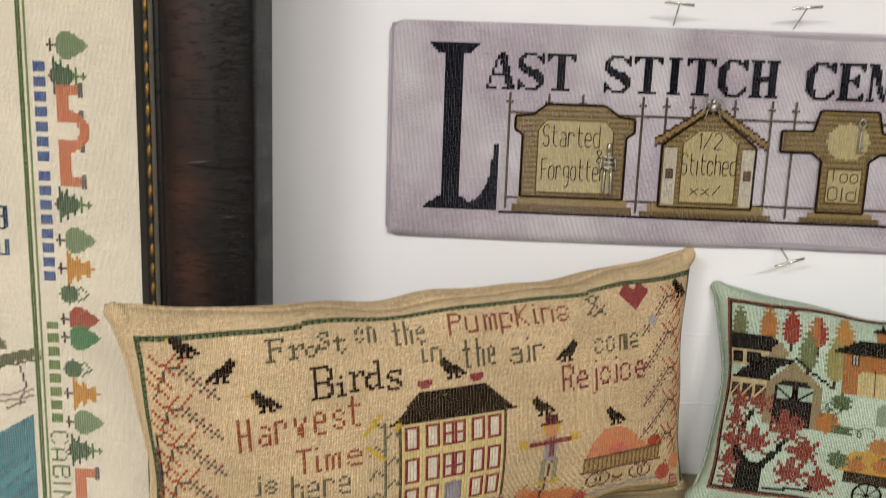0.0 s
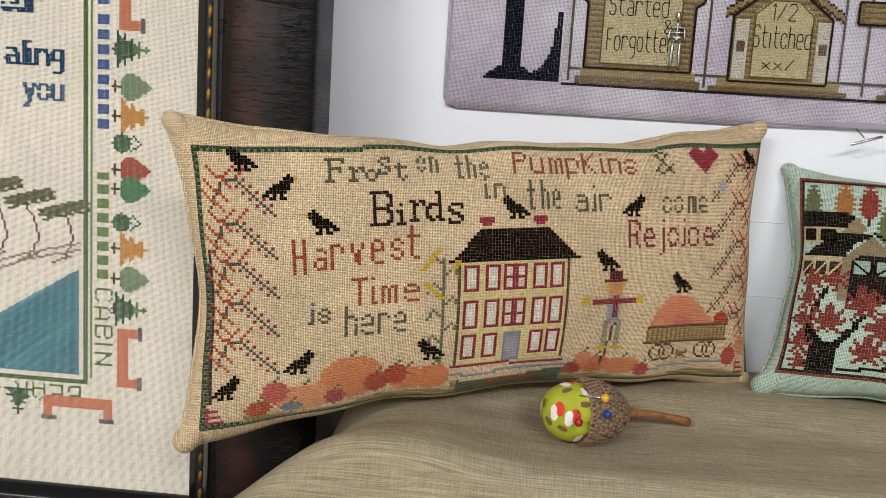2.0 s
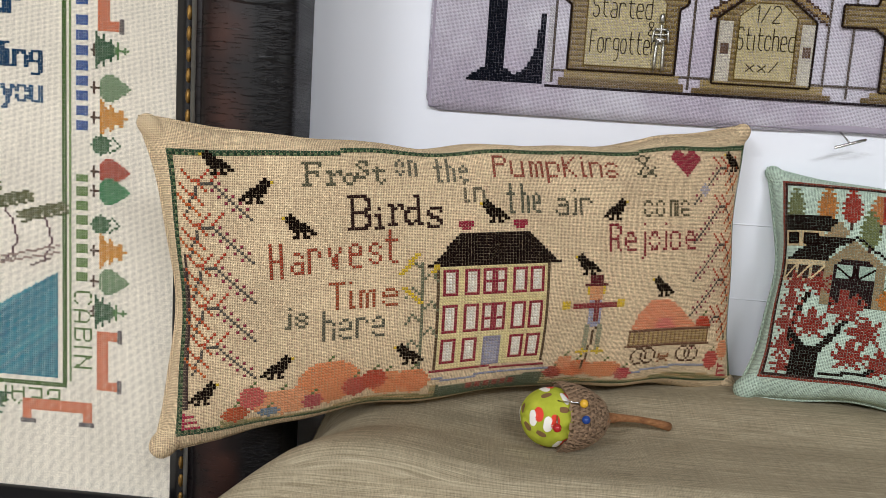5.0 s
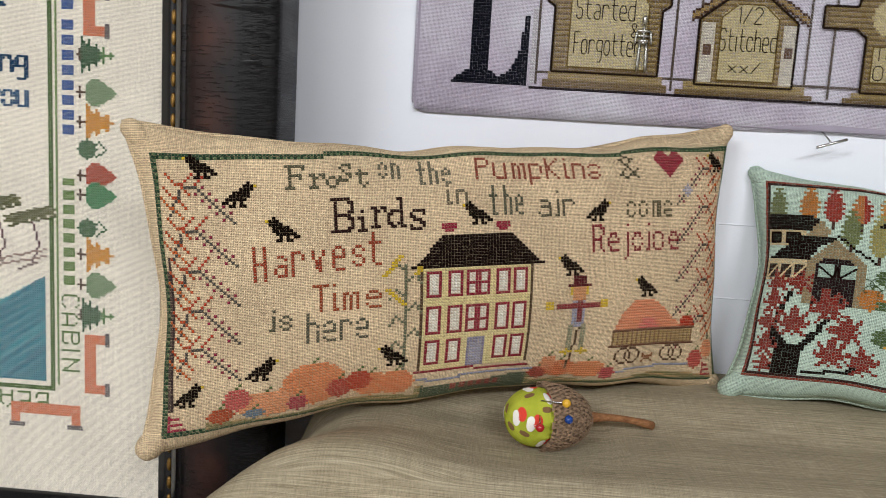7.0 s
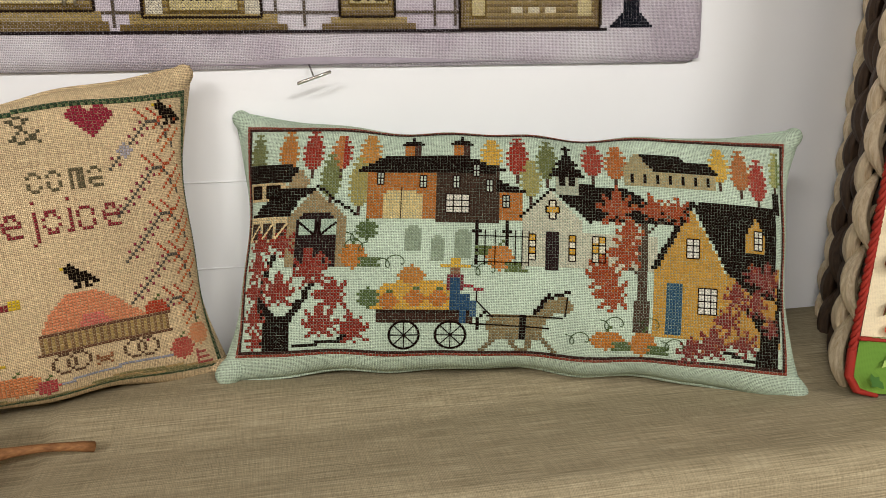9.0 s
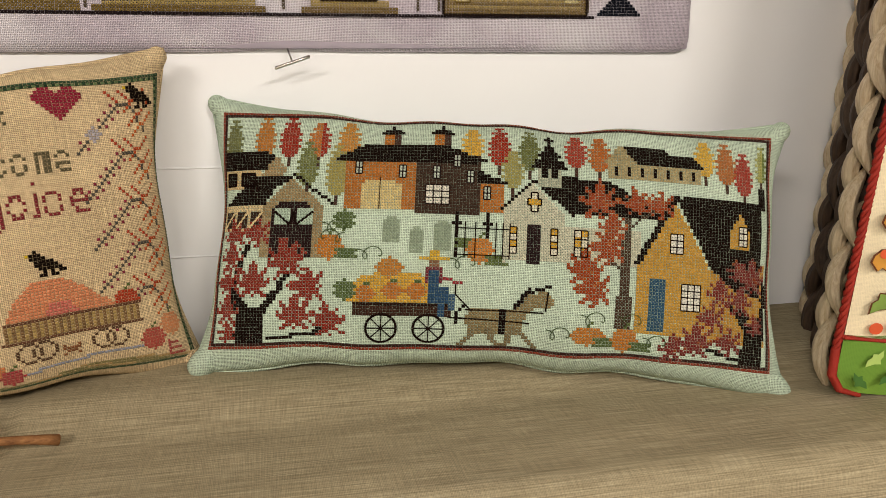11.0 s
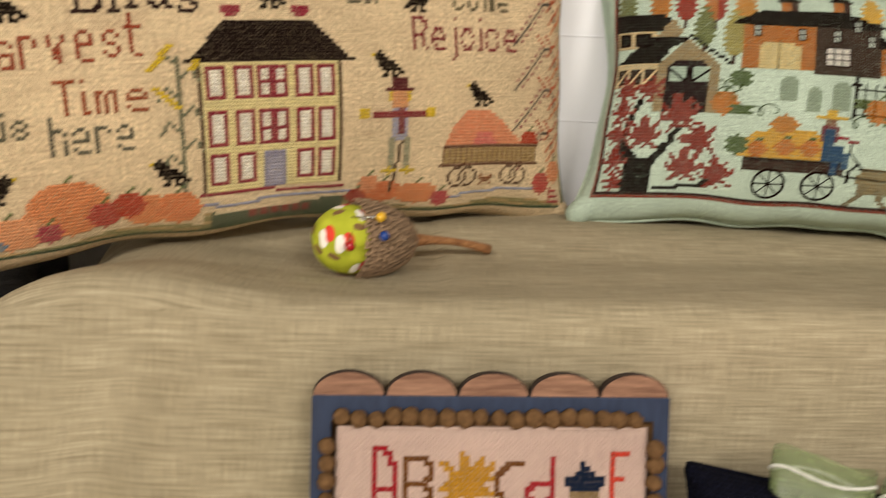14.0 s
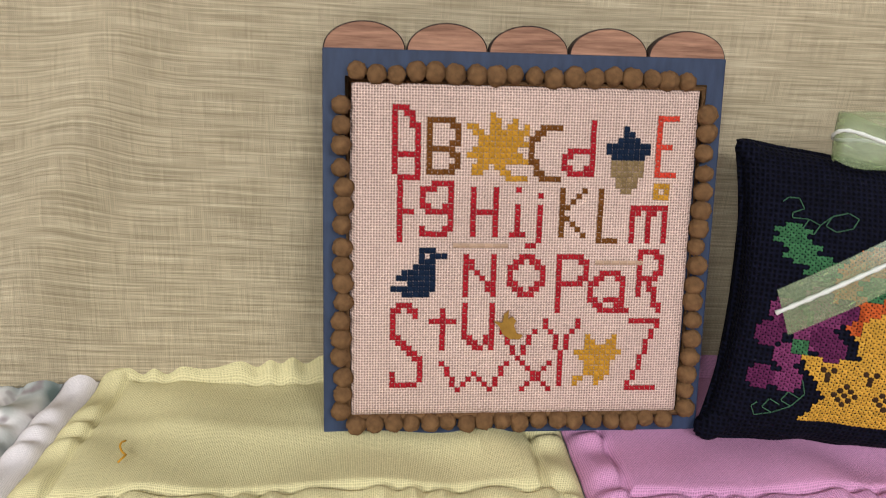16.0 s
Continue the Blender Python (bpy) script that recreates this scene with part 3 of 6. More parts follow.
# ---- quilt ----
def quilt():
    root = thing("patchwork_quilt", "patchwork quilt in yellow, pink and floral cotton", "quilt", at=(0, 0, 0.728))
    YEL = woven("yellow_cotton", lin("#ddd4a2"), 0.00055, 0.5, 0.08, 0.12, None, 0.35, 0.1)
    PINK = woven("pink_cotton", lin("#d69bc2"), 0.00055, 0.5, 0.08, 0.12, None, 0.35, 0.1)
    WHITE = woven("white_cotton", lin("#e2dcdc"), 0.0005, 0.4, 0.05, 0.12, None, 0.2, 0.08)
    m = Mat("grey_floral_cotton", 0.9, 0, 0.15)
    uv = m.coords((1, 1, 1))
    f = m.noise(uv, 26, 3)
    c = m.ramp(f, [(0.45, lin("#e4e0df")), (0.51, lin("#b4b5b0")), (0.6, lin("#5d6a66"))])
    m.base(m.mix(m.ramp(m.noise(uv, 90, 2), [(0.6, (0, 0, 0, 1)), (0.7, (1, 1, 1, 1))]), c, lin("#7c6f70")))
    m.bump(m.noise(uv, 900, 2), 0.3, 0.0004)
    FLOR = m.m

    def patch(name, x0, y0, x1, y1, mat, label, slant=0.0, rise=0.0, slant_end=0.0):
        n, k = 200, 130
        s, t = np.meshgrid(np.linspace(0, 1, n), np.linspace(0, 1, k), indexing="ij")
        X = x0 + (x1 - x0) * s + t * (slant * (1 - s) + slant_end * s)
        Y = y0 + (y1 - y0) * t
        wx, wy = x1 - x0, y1 - y0
        ends, sides = np.minimum(s, 1 - s) * wx, np.minimum(t, 1 - t) * wy
        d = np.minimum(ends, sides)
        ex, ey = np.exp(-((ends - 0.0125) / 0.0013) ** 2) * (sides > 0.011), np.exp(-((sides - 0.0125) / 0.0013) ** 2) * (ends > 0.011)
        band = np.clip(1 - d / 0.0125, 0, 1)
        pucker = np.where(sides < ends, np.sin(480 * X + 2.0 * np.sin(130 * X)), np.sin(470 * Y + 1.6 * np.sin(150 * Y)))
        Z = 0.7245 + rise + 0.0042 * (1 - np.exp(-d / 0.0020)) - 0.0024 * np.maximum(ex, ey)
        Z += 0.0014 * pucker * np.exp(-((d - 0.0075) / 0.0055) ** 2)
        Z += 0.0019 * np.sin(85 * X + 60 * Y + 1.5 * np.sin(50 * X)) * np.sin(70 * Y - 45 * X) * (1 - band)
        Z += 0.0009 * np.exp(-((Y - 0.336 + 0.12 * (X - 0.03)) / 0.005) ** 2) * (X < 0.12)
        # the layers climb against the riser behind
        up = np.clip((Y - 0.3640) / 0.0155, 0, 1)
        Z += 0.0062 * up * up * (3 - 2 * up) * (1 + 0.10 * np.sin(300 * X + 1.7 * np.sin(110 * X)))
        sheet(name, np.stack([X, Y, Z], -1), np.stack([X, Y], -1), mat, root, label)

    patch("yellow_patch", -0.0285, 0.291, 0.150, 0.3795, YEL, "pale yellow cotton patch", 0.012)
    patch("pink_patch", 0.1505, 0.285, 0.345, 0.3795, PINK, "bright pink cotton patch")
    patch("floral_patch", -0.215, 0.285, -0.0415, 0.3795, FLOR, "white and grey floral cotton patch", 0.0, 0.0, 0.012)
    patch("white_patch", -0.0412, 0.285, -0.0288, 0.3795, WHITE, "narrow white cotton strip", 0.012, 0.0, 0.012)
    patch("yellow_patch", -0.030, 0.205, 0.150, 0.2905, YEL, "pale yellow cotton patch")
    patch("pink_patch", 0.1505, 0.19, 0.345, 0.2845, PINK, "bright pink cotton patch")
    patch("floral_patch", -0.215, 0.19, -0.0305, 0.2845, FLOR, "white and grey floral cotton patch")
    patch("back_strip", -0.40, 0.380, 0.70, 0.545, WHITE, "white and grey backing strip", 0, -0.006)
    bm = box(bmesh.new(), (-0.5, 0.12, 0.7195), (0.8, 0.545, 0.7235), 0.0015)
    part("batting", bm, WHITE, root, "white backing and batting")
    th = [(0.004 + 0.0016 * math.sin(6 * t), 0.316 + 0.011 * t, 0.7302 + 0.0006 * math.sin(9 * t)) for t in np.linspace(0, 1, 12)]
    ob = part("loose_thread", tube(th, 0.00035, 5), floss("#c9962e"), None)
    tagged(ob, "loose golden yellow thread lying on the quilt", "thread")


quilt()


# ---- framed sampler ----
def framed_sampler():
    root = thing("framed_sampler", "framed cream linen sampler in dark wood leaning by the wall", "framed picture", at=(-0.30, 0.5, 0.722))
    root.location = (0, 0, 0)
    x0, x1, z0, z1 = -0.56, -0.1408, 0.80, 1.36
    n = 40
    X, Z = np.meshgrid(np.linspace(x0 - 0.006, x1 + 0.006, n), np.linspace(z0 - 0.006, z1 + 0.006, n), indexing="ij")
    sheet("linen_ground", np.stack([X, 0 * X + 0.488, Z], -1), np.stack([X, Z], -1), CREAM, root, "cream linen ground")
    # profile: distance outwards from the opening, and depth
    prof = [(0.0, 0.4875), (0.0, 0.483), (0.0045, 0.4815), (0.005, 0.479), (0.0075, 0.4785), (0.0105, 0.4785), (0.012, 0.476), (0.0125, 0.472),
            (0.0165, 0.4685), (0.0185, 0.4705), (0.020, 0.468), (0.027, 0.4645), (0.042, 0.4630), (0.062, 0.4630), (0.0690, 0.4640), (0.0708, 0.4660), (0.0716, 0.4700), (0.0722, 0.500)]
    wide = prof[-1][0]

    def rail(name, a, b, inward):
        """A mitred rail from a to b (corners of the opening); inward points from the rail to the opening."""
        d = np.array(b) - np.array(a)
        L = np.linalg.norm(d)
        d = d / L
        rows, uvs, split = [], [], 8
        steps = np.linspace(0, 1, 60)
        for s in steps:
            row, ru = [], []
            for o, y in prof:
                along = -o + (L + 2 * o) * s
                p = np.array(a) + d * along - np.array(inward) * o
                row.append((p[0], y, p[1]))
                ru.append((along, o / wide))
            rows.append(row)
            uvs.append(ru)
        pts, uv = np.array(rows), np.array(uvs)
        flip = (d[0] * inward[1] - d[1] * inward[0]) < 0
        r = sheet(name, pts[:, split:], uv[:, split:], FRAMEWOOD, root, "dark red-brown scored wood", True, flip)
        sheet("inner_lip", pts[:, :split + 1], uv[:, :split + 1], BLACK, root, "black lacquered lip", True, flip)
        return r

    rail("side_rail", (x1, z0), (x1, z1), (-1, 0))
    rail("side_rail", (x0, z0), (x0, z1), (1, 0))
    rail("bottom_rail", (x0, z0), (x1, z0), (0, 1))
    rail("top_rail", (x0, z1), (x1, z1), (0, -1))
    bm = box(bmesh.new(), (x0 - 0.066, 0.4905, z0 - 0.066), (x1 + 0.066, 0.503, z1 + 0.066), 0.002)
    part("backing_board", bm, BLACK, root)
    bead = bpy.data.meshes.new("gilt_bead")
    b = ball((0, 0, 0), 0.0022, 8, 6, (0.75, 0.6, 1.9))
    b.to_mesh(bead)
    b.free()
    bead.materials.append(GOLD)
    for k in range(50):
        ob = new("gilt_bead", bead)
        ob.parent, ob.location = root, (x1 + 0.0088, 0.478, z0 + 0.006 + 0.0112 * k)
    for k in range(36):
        ob = new("gilt_bead", bead)
        ob.parent, ob.location, ob.rotation_euler = root, (x1 - 0.008 - 0.0112 * k, 0.478, z0 - 0.009), (0, math.pi / 2, 0)
    return root


FRAMED = framed_sampler()


# ---- the harvest pillow ----
BIRD = ["..K.......", "yKKK......", ".KKKK.....", "..KKKKK...", "..KKKKKK..", "...KKKKKK.", "....K.K.KK", "...KK.KK.."]
LEFT = Puffed((-0.1164, 0.4012, 0.8652), 22.45, 0.85, 2.96, 0.3379, 0.1644, 0.0276, pinch=(0.085, 0.20), arch=0.14)
HARVEST = pillow("harvest_pillow", LEFT, TAN, "tan linen pillow stitched with birds, house and pumpkins")


HEART = ["..###...###..", ".#####.#####.", "#############", "#############", ".###########.", "..#########..", "...#######...", "....#####....", ".....###.....", "......#......"]
WHEEL = ["..###..", ".#...#.", "#.....#", "#.....#", "#.....#", ".#...#.", "..###.."]


def pumpkin(c, i, j, rx, ry, col, stem="#5b6b3c"):
    c.blob(i, j, rx, ry, col)
    c.line([(i, j + ry), (i + 1, j + ry + 1)], stem)


FOLK = {
    "Frost": [(0, 0, ["######", ".#...#", ".#....", ".####.", ".#..#.", ".#....", ".#....", "###..."]), (7, 0, ["##.##", ".##.#", ".#...", ".#...", "###.."]),
              (12, 0, [".##.", "#..#", "#..#", ".##."]), (16, 2, [".###", "#..#", ".#..", "..##", "#..#", "###."]), (21, 0, [".#..", "####", ".#..", ".#..", ".#.#", "..#."])],
    "Birds": [(0, 0, ["######.", ".#...##", ".#....#", ".#....#", ".#...##", ".#####.", ".#...##", ".#....#", ".#....#", ".#...##", "######."]), (8, 0, [".#.", "...", "##.", ".#.", ".#.", ".#.", "###"]),
              (12, 1, ["##.##", ".##.#", ".#...", ".#...", ".#...", ".#...", "###.."]), (17, 1, ["...##.", "....#.", "....#.", "....#.", ".####.", "##..#.", "#...#.", "#...#.", "##.##.", ".##.##"]),
              (24, 0, [".####", "#...#", "##...", ".###.", "...##", "#...#", "####."])],
}


def harvest_design():
    c = Needlework(LEFT, 0.00159)
    G, K, Y, RU, RD, GR, BR, OR = "#34503a", "#140b07", "#dcbb2e", "#b8502f", "#a3303c", "#77745c", "#54402f", "#dd8a58"
    c.motif("border", "twisted dark green stitched border")
    for a, b in (((6, 6), (209, 6)), ((209, 6), (209, 95)), ((209, 95), (6, 93)), ((6, 93), (6, 6))):
        c.line([a, b], G)
    for k in range(7, 209):
        tone = "#6b8058" if k % 2 else "#2c4430"
        c.put(k, 7, tone)
        c.put(k, round(93 + 2 * (k - 6) / 203) - 1, tone)
    for k in range(7, 94):
        tone = "#6b8058" if k % 2 else "#2c4430"
        c.put(7, k, tone)
        c.put(208, k, tone)
    c.motif("stitched_trunk", "dark brown stitched trunk along the border")
    c.rect(9, 15, 9, 62, "#463836")
    c.rect(8, 15, 8, 58, "#5a4a44")

    def branch(i, apex, s, reach):
        """A bent twig: rust feathers on its steep arm, small plum crosses on its long arm."""
        c.motif("stitched_branch", "rust and grey stitched branch")
        c.line([(i - 4 * s, apex - 8), (i, apex), (i + 4 * s, apex), (i + (4 + reach) * s, apex - reach)], "#54504a")
        for x, y in ((-3, -6), (-2, -3), (-1, 1)):
            c.line([(i + (x - 4) * s, apex + y + 3), (i + (x + 3) * s, apex + y - 3)], "#bb4f2c" if y % 2 else "#c9642f")
        for x in (0, 4):
            c.line([(i + x * s, apex + 1), (i + (x + 3) * s, apex + 4)], "#b8432f")
        for k in range(1, reach, 2):
            c.put(i + (5 + k) * s, apex - k + 1, "#8f3347")
            c.put(i + (3 + k) * s, apex - k - 1, "#8f3347")

    for apex in (83, 70, 58, 46, 34):
        branch(15, apex, 1, 11)
    for apex in (87, 73, 59, 46, 32):
        branch(198, apex, -1, 13)
    words = [("Frost", 45, 82, 68, 7, "#6f6e56"), ("on", 73, 85, 81, 7, "#7f7d68"), ("the", 85, 83, 96, 8, "#85826d"), ("PumpKins", 104, 84, 150, 7, "#b9604d"),
             ("&", 157, 84, 165, 8, "#6a664f"), ("Birds", 58, 68, 86, 11, "#3a2420"), ("in", 94, 76, 101, 6, "#857c64"), ("the", 108, 72, 121, 9, "#6d6f5c"),
             ("air", 125, 71, 139, 8, "#6d6a55"), ("come", 159, 70, 179, 8, "#7d7459"), ("Rejoice", 145, 58, 182, 9, "#a93a46"), ("Harvest", 35, 54, 74, 10, "#bf5136"),
             ("Time", 52, 43, 73, 8, "#c25c38"), ("is", 39, 38, 46, 6, "#6f6e58"), ("here", 50, 33, 69, 9, "#6f6e5c")]
    words = [w[:5] + ("#%02x%02x%02x" % tuple(int(int(w[5][k:k + 2], 16) * 0.82) for k in (1, 3, 5)),) for w in words]
    for text, i0, j0, i1, tall, col in words:
        c.motif("stitched_word", "stitched lettering " + text)
        if text in FOLK:
            for di, dj, rows in FOLK[text]:
                c.sprite(i0 + di, j0 + dj, rows, {"#": col})
            continue
        c.word(text, i0, j0, i1, tall, col, slope=0.09 if text == "Harvest" else 0.0)
    c.motif("stitched_heart", "crimson stitched heart")
    c.sprite(172, 84, HEART, {"#": "#99263f"})
    c.motif("stitched_star", "pale lilac stitched star")
    c.blob(186, 79, 2, 2, "#b5b0b8")
    # the house
    c.motif("stitched_house", "cream three-storey house with red windows")
    c.rect(86, 19, 121, 55, "#e6d79a")
    c.rect(85, 19, 85, 55, BR)
    c.rect(122, 19, 122, 55, BR)
    c.poly([(83, 55), (93, 66), (115, 66), (126, 55)], "#190e0c")
    c.line([(82, 55), (126, 55)], "#190e0c")
    for i in (92, 110):
        c.rect(i + 1, 67, i + 3, 67, "#96203c")
        c.rect(i, 68, i + 4, 69, "#96203c")
    for j0, j1 in ((45, 53), (32, 41), (21, 29)):
        for i in (87, 94, 110, 116):
            c.rect(i, j0, i + 4, j1, "#8e2038")
            c.rect(i + 1, j0 + 1, i + 3, j1 - 1, "#ece6d2")
            c.rect(i + 2, j0 + 2, i + 2, j1 - 2, "#f3efe2")
        if j0 > 22:
            c.rect(100, j0, 107, j1, "#8e2038")
            c.rect(101, j0 + 1, 106, j1 - 1, "#ece6d2")
            c.rect(103, j0 + 1, 104, j1 - 1, "#8e2038")
            c.rect(101, (j0 + j1) // 2, 106, (j0 + j1) // 2, "#8e2038")
    c.rect(101, 19, 106, 29, "#8d8ba0")
    c.rect(102, 20, 105, 27, "#a3a2b4")
    c.line([(84, 18), (123, 17)], "#8d2138")
    # ground and pumpkins
    c.motif("stitched_ground", "olive, rust and slate stitched ground")
    for i in range(20, 209):
        top = 8 + round(1.5 * math.sin(i / 9) + (4 if 84 < i < 126 else 0))
        for j in range(7, top + 1):
            c.put(i, j, "#4b5a45" if 86 < i < 124 else ("#8b8358" if (i // 7 + j) % 3 else "#b89a6a"))
    c.line([(84, 15), (92, 14), (104, 15), (124, 15), (132, 13)], "#8f93a8", 2)
    c.line([(156, 11), (180, 13), (194, 13)], "#9a9fb0", 2)
    for k in range(6):
        c.rect(97 + 3 * k, 9, 98 + 3 * k, 11, "#8e3a36")
    for i, j, rx, ry, col in ((52, 18, 10, 8, OR), (38, 13, 9, 5, "#e39b6c"), (70, 15, 6, 5, OR), (78, 15, 6, 5, "#dd8352"), (60, 15, 4, 4, "#b3463a"), (66, 17, 4, 4, "#b5412c"),
                              (47, 12, 3, 3, "#a8404a"), (29, 16, 4, 4, "#c65b55"), (24, 11, 4, 3, "#b5502e"), (34, 10, 3, 2, "#6f8290"), (128, 13, 4, 3, "#a33f33"), (136, 14, 6, 4, "#d97a4b"),
                              (147, 13, 7, 4, "#dd8a58"), (131, 17, 3, 3, "#e09468"), (155, 11, 3, 3, "#b5444a"), (195, 15, 4, 4, "#c05048"), (202, 19, 4, 4, "#df9468"), (188, 29, 4, 4, "#b8402a")):
        c.motif("stitched_pumpkin", "stitched pumpkin in orange or red")
        pumpkin(c, i, j, rx, ry, col)
    # corn
    c.motif("stitched_corn", "grey-green corn stalk with yellow ears")
    c.line([(80, 20), (80, 56)], "#6c7058")
    for j, s in ((54, -1), (50, 1), (45, -1), (40, 1), (36, -1), (31, 1), (27, -1)):
        c.line([(80, j), (80 + 3 * s, j + 3), (80 + 5 * s, j)], "#6c7058")
    for a, b in (((73, 53), (78, 59)), ((74, 48), (79, 43)), ((83, 53), (84, 55))):
        c.line([a, b], Y, 2)
    # scarecrow, wagon
    c.motif("stitched_scarecrow", "plain stitched scarecrow shape on a brown pole")
    c.line([(141, 33), (138, 14)], BR)
    c.rect(138, 31, 142, 40, "#a4a4b4")
    c.rect(140, 33, 141, 40, "#7e2f38")
    c.rect(132, 38, 148, 39, "#8b3038")
    for i in (129, 150):
        c.blob(i, 39, 1.5, 2, Y, 0.6)
    c.rect(137, 22, 138, 31, "#9c9a7c")
    c.rect(142, 22, 143, 31, "#9c9a7c")
    c.blob(137, 21, 2, 1, Y)
    c.blob(143, 21, 2, 1, Y)
    c.rect(138, 41, 142, 45, "#d99a6a")
    c.rect(137, 43, 137, 46, Y)
    c.rect(143, 43, 143, 46, Y)
    c.rect(136, 46, 144, 46, "#5b2529")
    c.rect(138, 47, 142, 49, "#5b2529")
    c.motif("stitched_wagon", "brown wagon loaded with a large pumpkin")
    c.poly([(156, 29), (158, 34), (163, 39), (171, 40), (178, 35), (185, 29)], "#e4926a")
    c.poly([(166, 29), (167, 32), (172, 33), (175, 29)], "#d8756a")
    for i in range(155, 192):
        c.rect(i, 23, i, 27, "#8a6b4a" if i % 2 else "#b59a62")
    c.line([(154, 22), (192, 22)], "#6d4a38")
    c.line([(155, 28), (192, 28)], "#6d4a38")
    for i in (160, 164, 180, 184):
        c.sprite(i - 3, 15, WHEEL, {"#": "#5d4434"})
    c.sprite(169, 15, ["#...#", "#####", ".###.", "#...#"], {"#": "#8d5a3c"})
    # birds
    for i, j, flip in ((16, 86, 0), (27, 77, 1), (39, 66, 0), (99, 69, 0), (143, 69, 1), (132, 50, 0), (163, 41, 0), (32, 22, 1), (72, 22, 0), (10, 16, 1), (197, 86, 0)):
        c.motif("stitched_bird", "black bird with a yellow beak")
        c.sprite(i, j, BIRD, {"K": K, "y": Y}, bool(flip))
    for i, col in ((8, "#a8304a"), (200, "#b04a4a")):
        c.motif("stitched_mark", "small red stitched corner mark")
        for k in range(3):
            c.rect(i, 8 + 2 * k, i + 5 - k, 8 + 2 * k, col)
        c.rect(i, 8, i, 13, col)
    c.finish(HARVEST)


harvest_design()


# ---- the village pillow ----
GREEN = Puffed((0.1887, 0.5054, 0.8882), -11.74, 17.8, -3.12, 0.2978, 0.1414, 0.0311, pinch=(0.09, 0.20), arch=0.075, waves=(2.2, 0.4))
VILLAGE = pillow("village_pillow", GREEN, MINT, "mint green linen pillow stitched with an autumn village")


MAPLE = [".....#.....", "....###....", ".#..###..#.", ".##.###.##.", "..#######..", "#.#######.#", "###########", ".#########.", "...#####...", "..###.###..", ".##..#..##."]


def maple(c, i, j, r, col, col2, turn=0.0):
    """A five-lobed maple leaf."""
    k = 5.6 / (r + 0.2)
    for y in range(-r - 1, r + 2):
        for x in range(-r - 1, r + 2):
            u = round((x * math.cos(turn) + y * math.sin(turn)) * k) + 5
            v = round((y * math.cos(turn) - x * math.sin(turn)) * k) + 5
            if 0 <= u < 11 and 0 <= v < 11 and MAPLE[10 - v][u] == "#":
                c.put(i + x, j + y, col2 if (u + v) % 5 == 0 and u > 5 else col)


def vine(c, i, j, s, col="#4d5f3c"):
    c.back([(i + s * (0.9 * k + 1.6 * math.sin(1.3 * k)), j + 1.7 * math.cos(1.3 * k) + 0.2 * k) for k in np.arange(0, 8, 0.45)], col, 0.28)


def panes(c, i0, j0, i1, j1, col="#e9e6dc", line="#221a18", nx=2, ny=3, alt=None):
    for i in range(i0, i1 + 1):
        for j in range(j0, j1 + 1):
            k = (int((i - i0) * nx / (i1 - i0 + 1)) + int((j - j0) * ny / (j1 - j0 + 1))) % 2
            c.put(i, j, alt if alt and k else col)
    for k in range(nx + 1):
        x = i0 + (i1 + 1 - i0) * k / nx
        c.back([(x, j0), (x, j1 + 1)], line, 0.4)
    for k in range(ny + 1):
        y = j0 + (j1 + 1 - j0) * k / ny
        c.back([(i0, y), (i1 + 1, y)], line, 0.4)


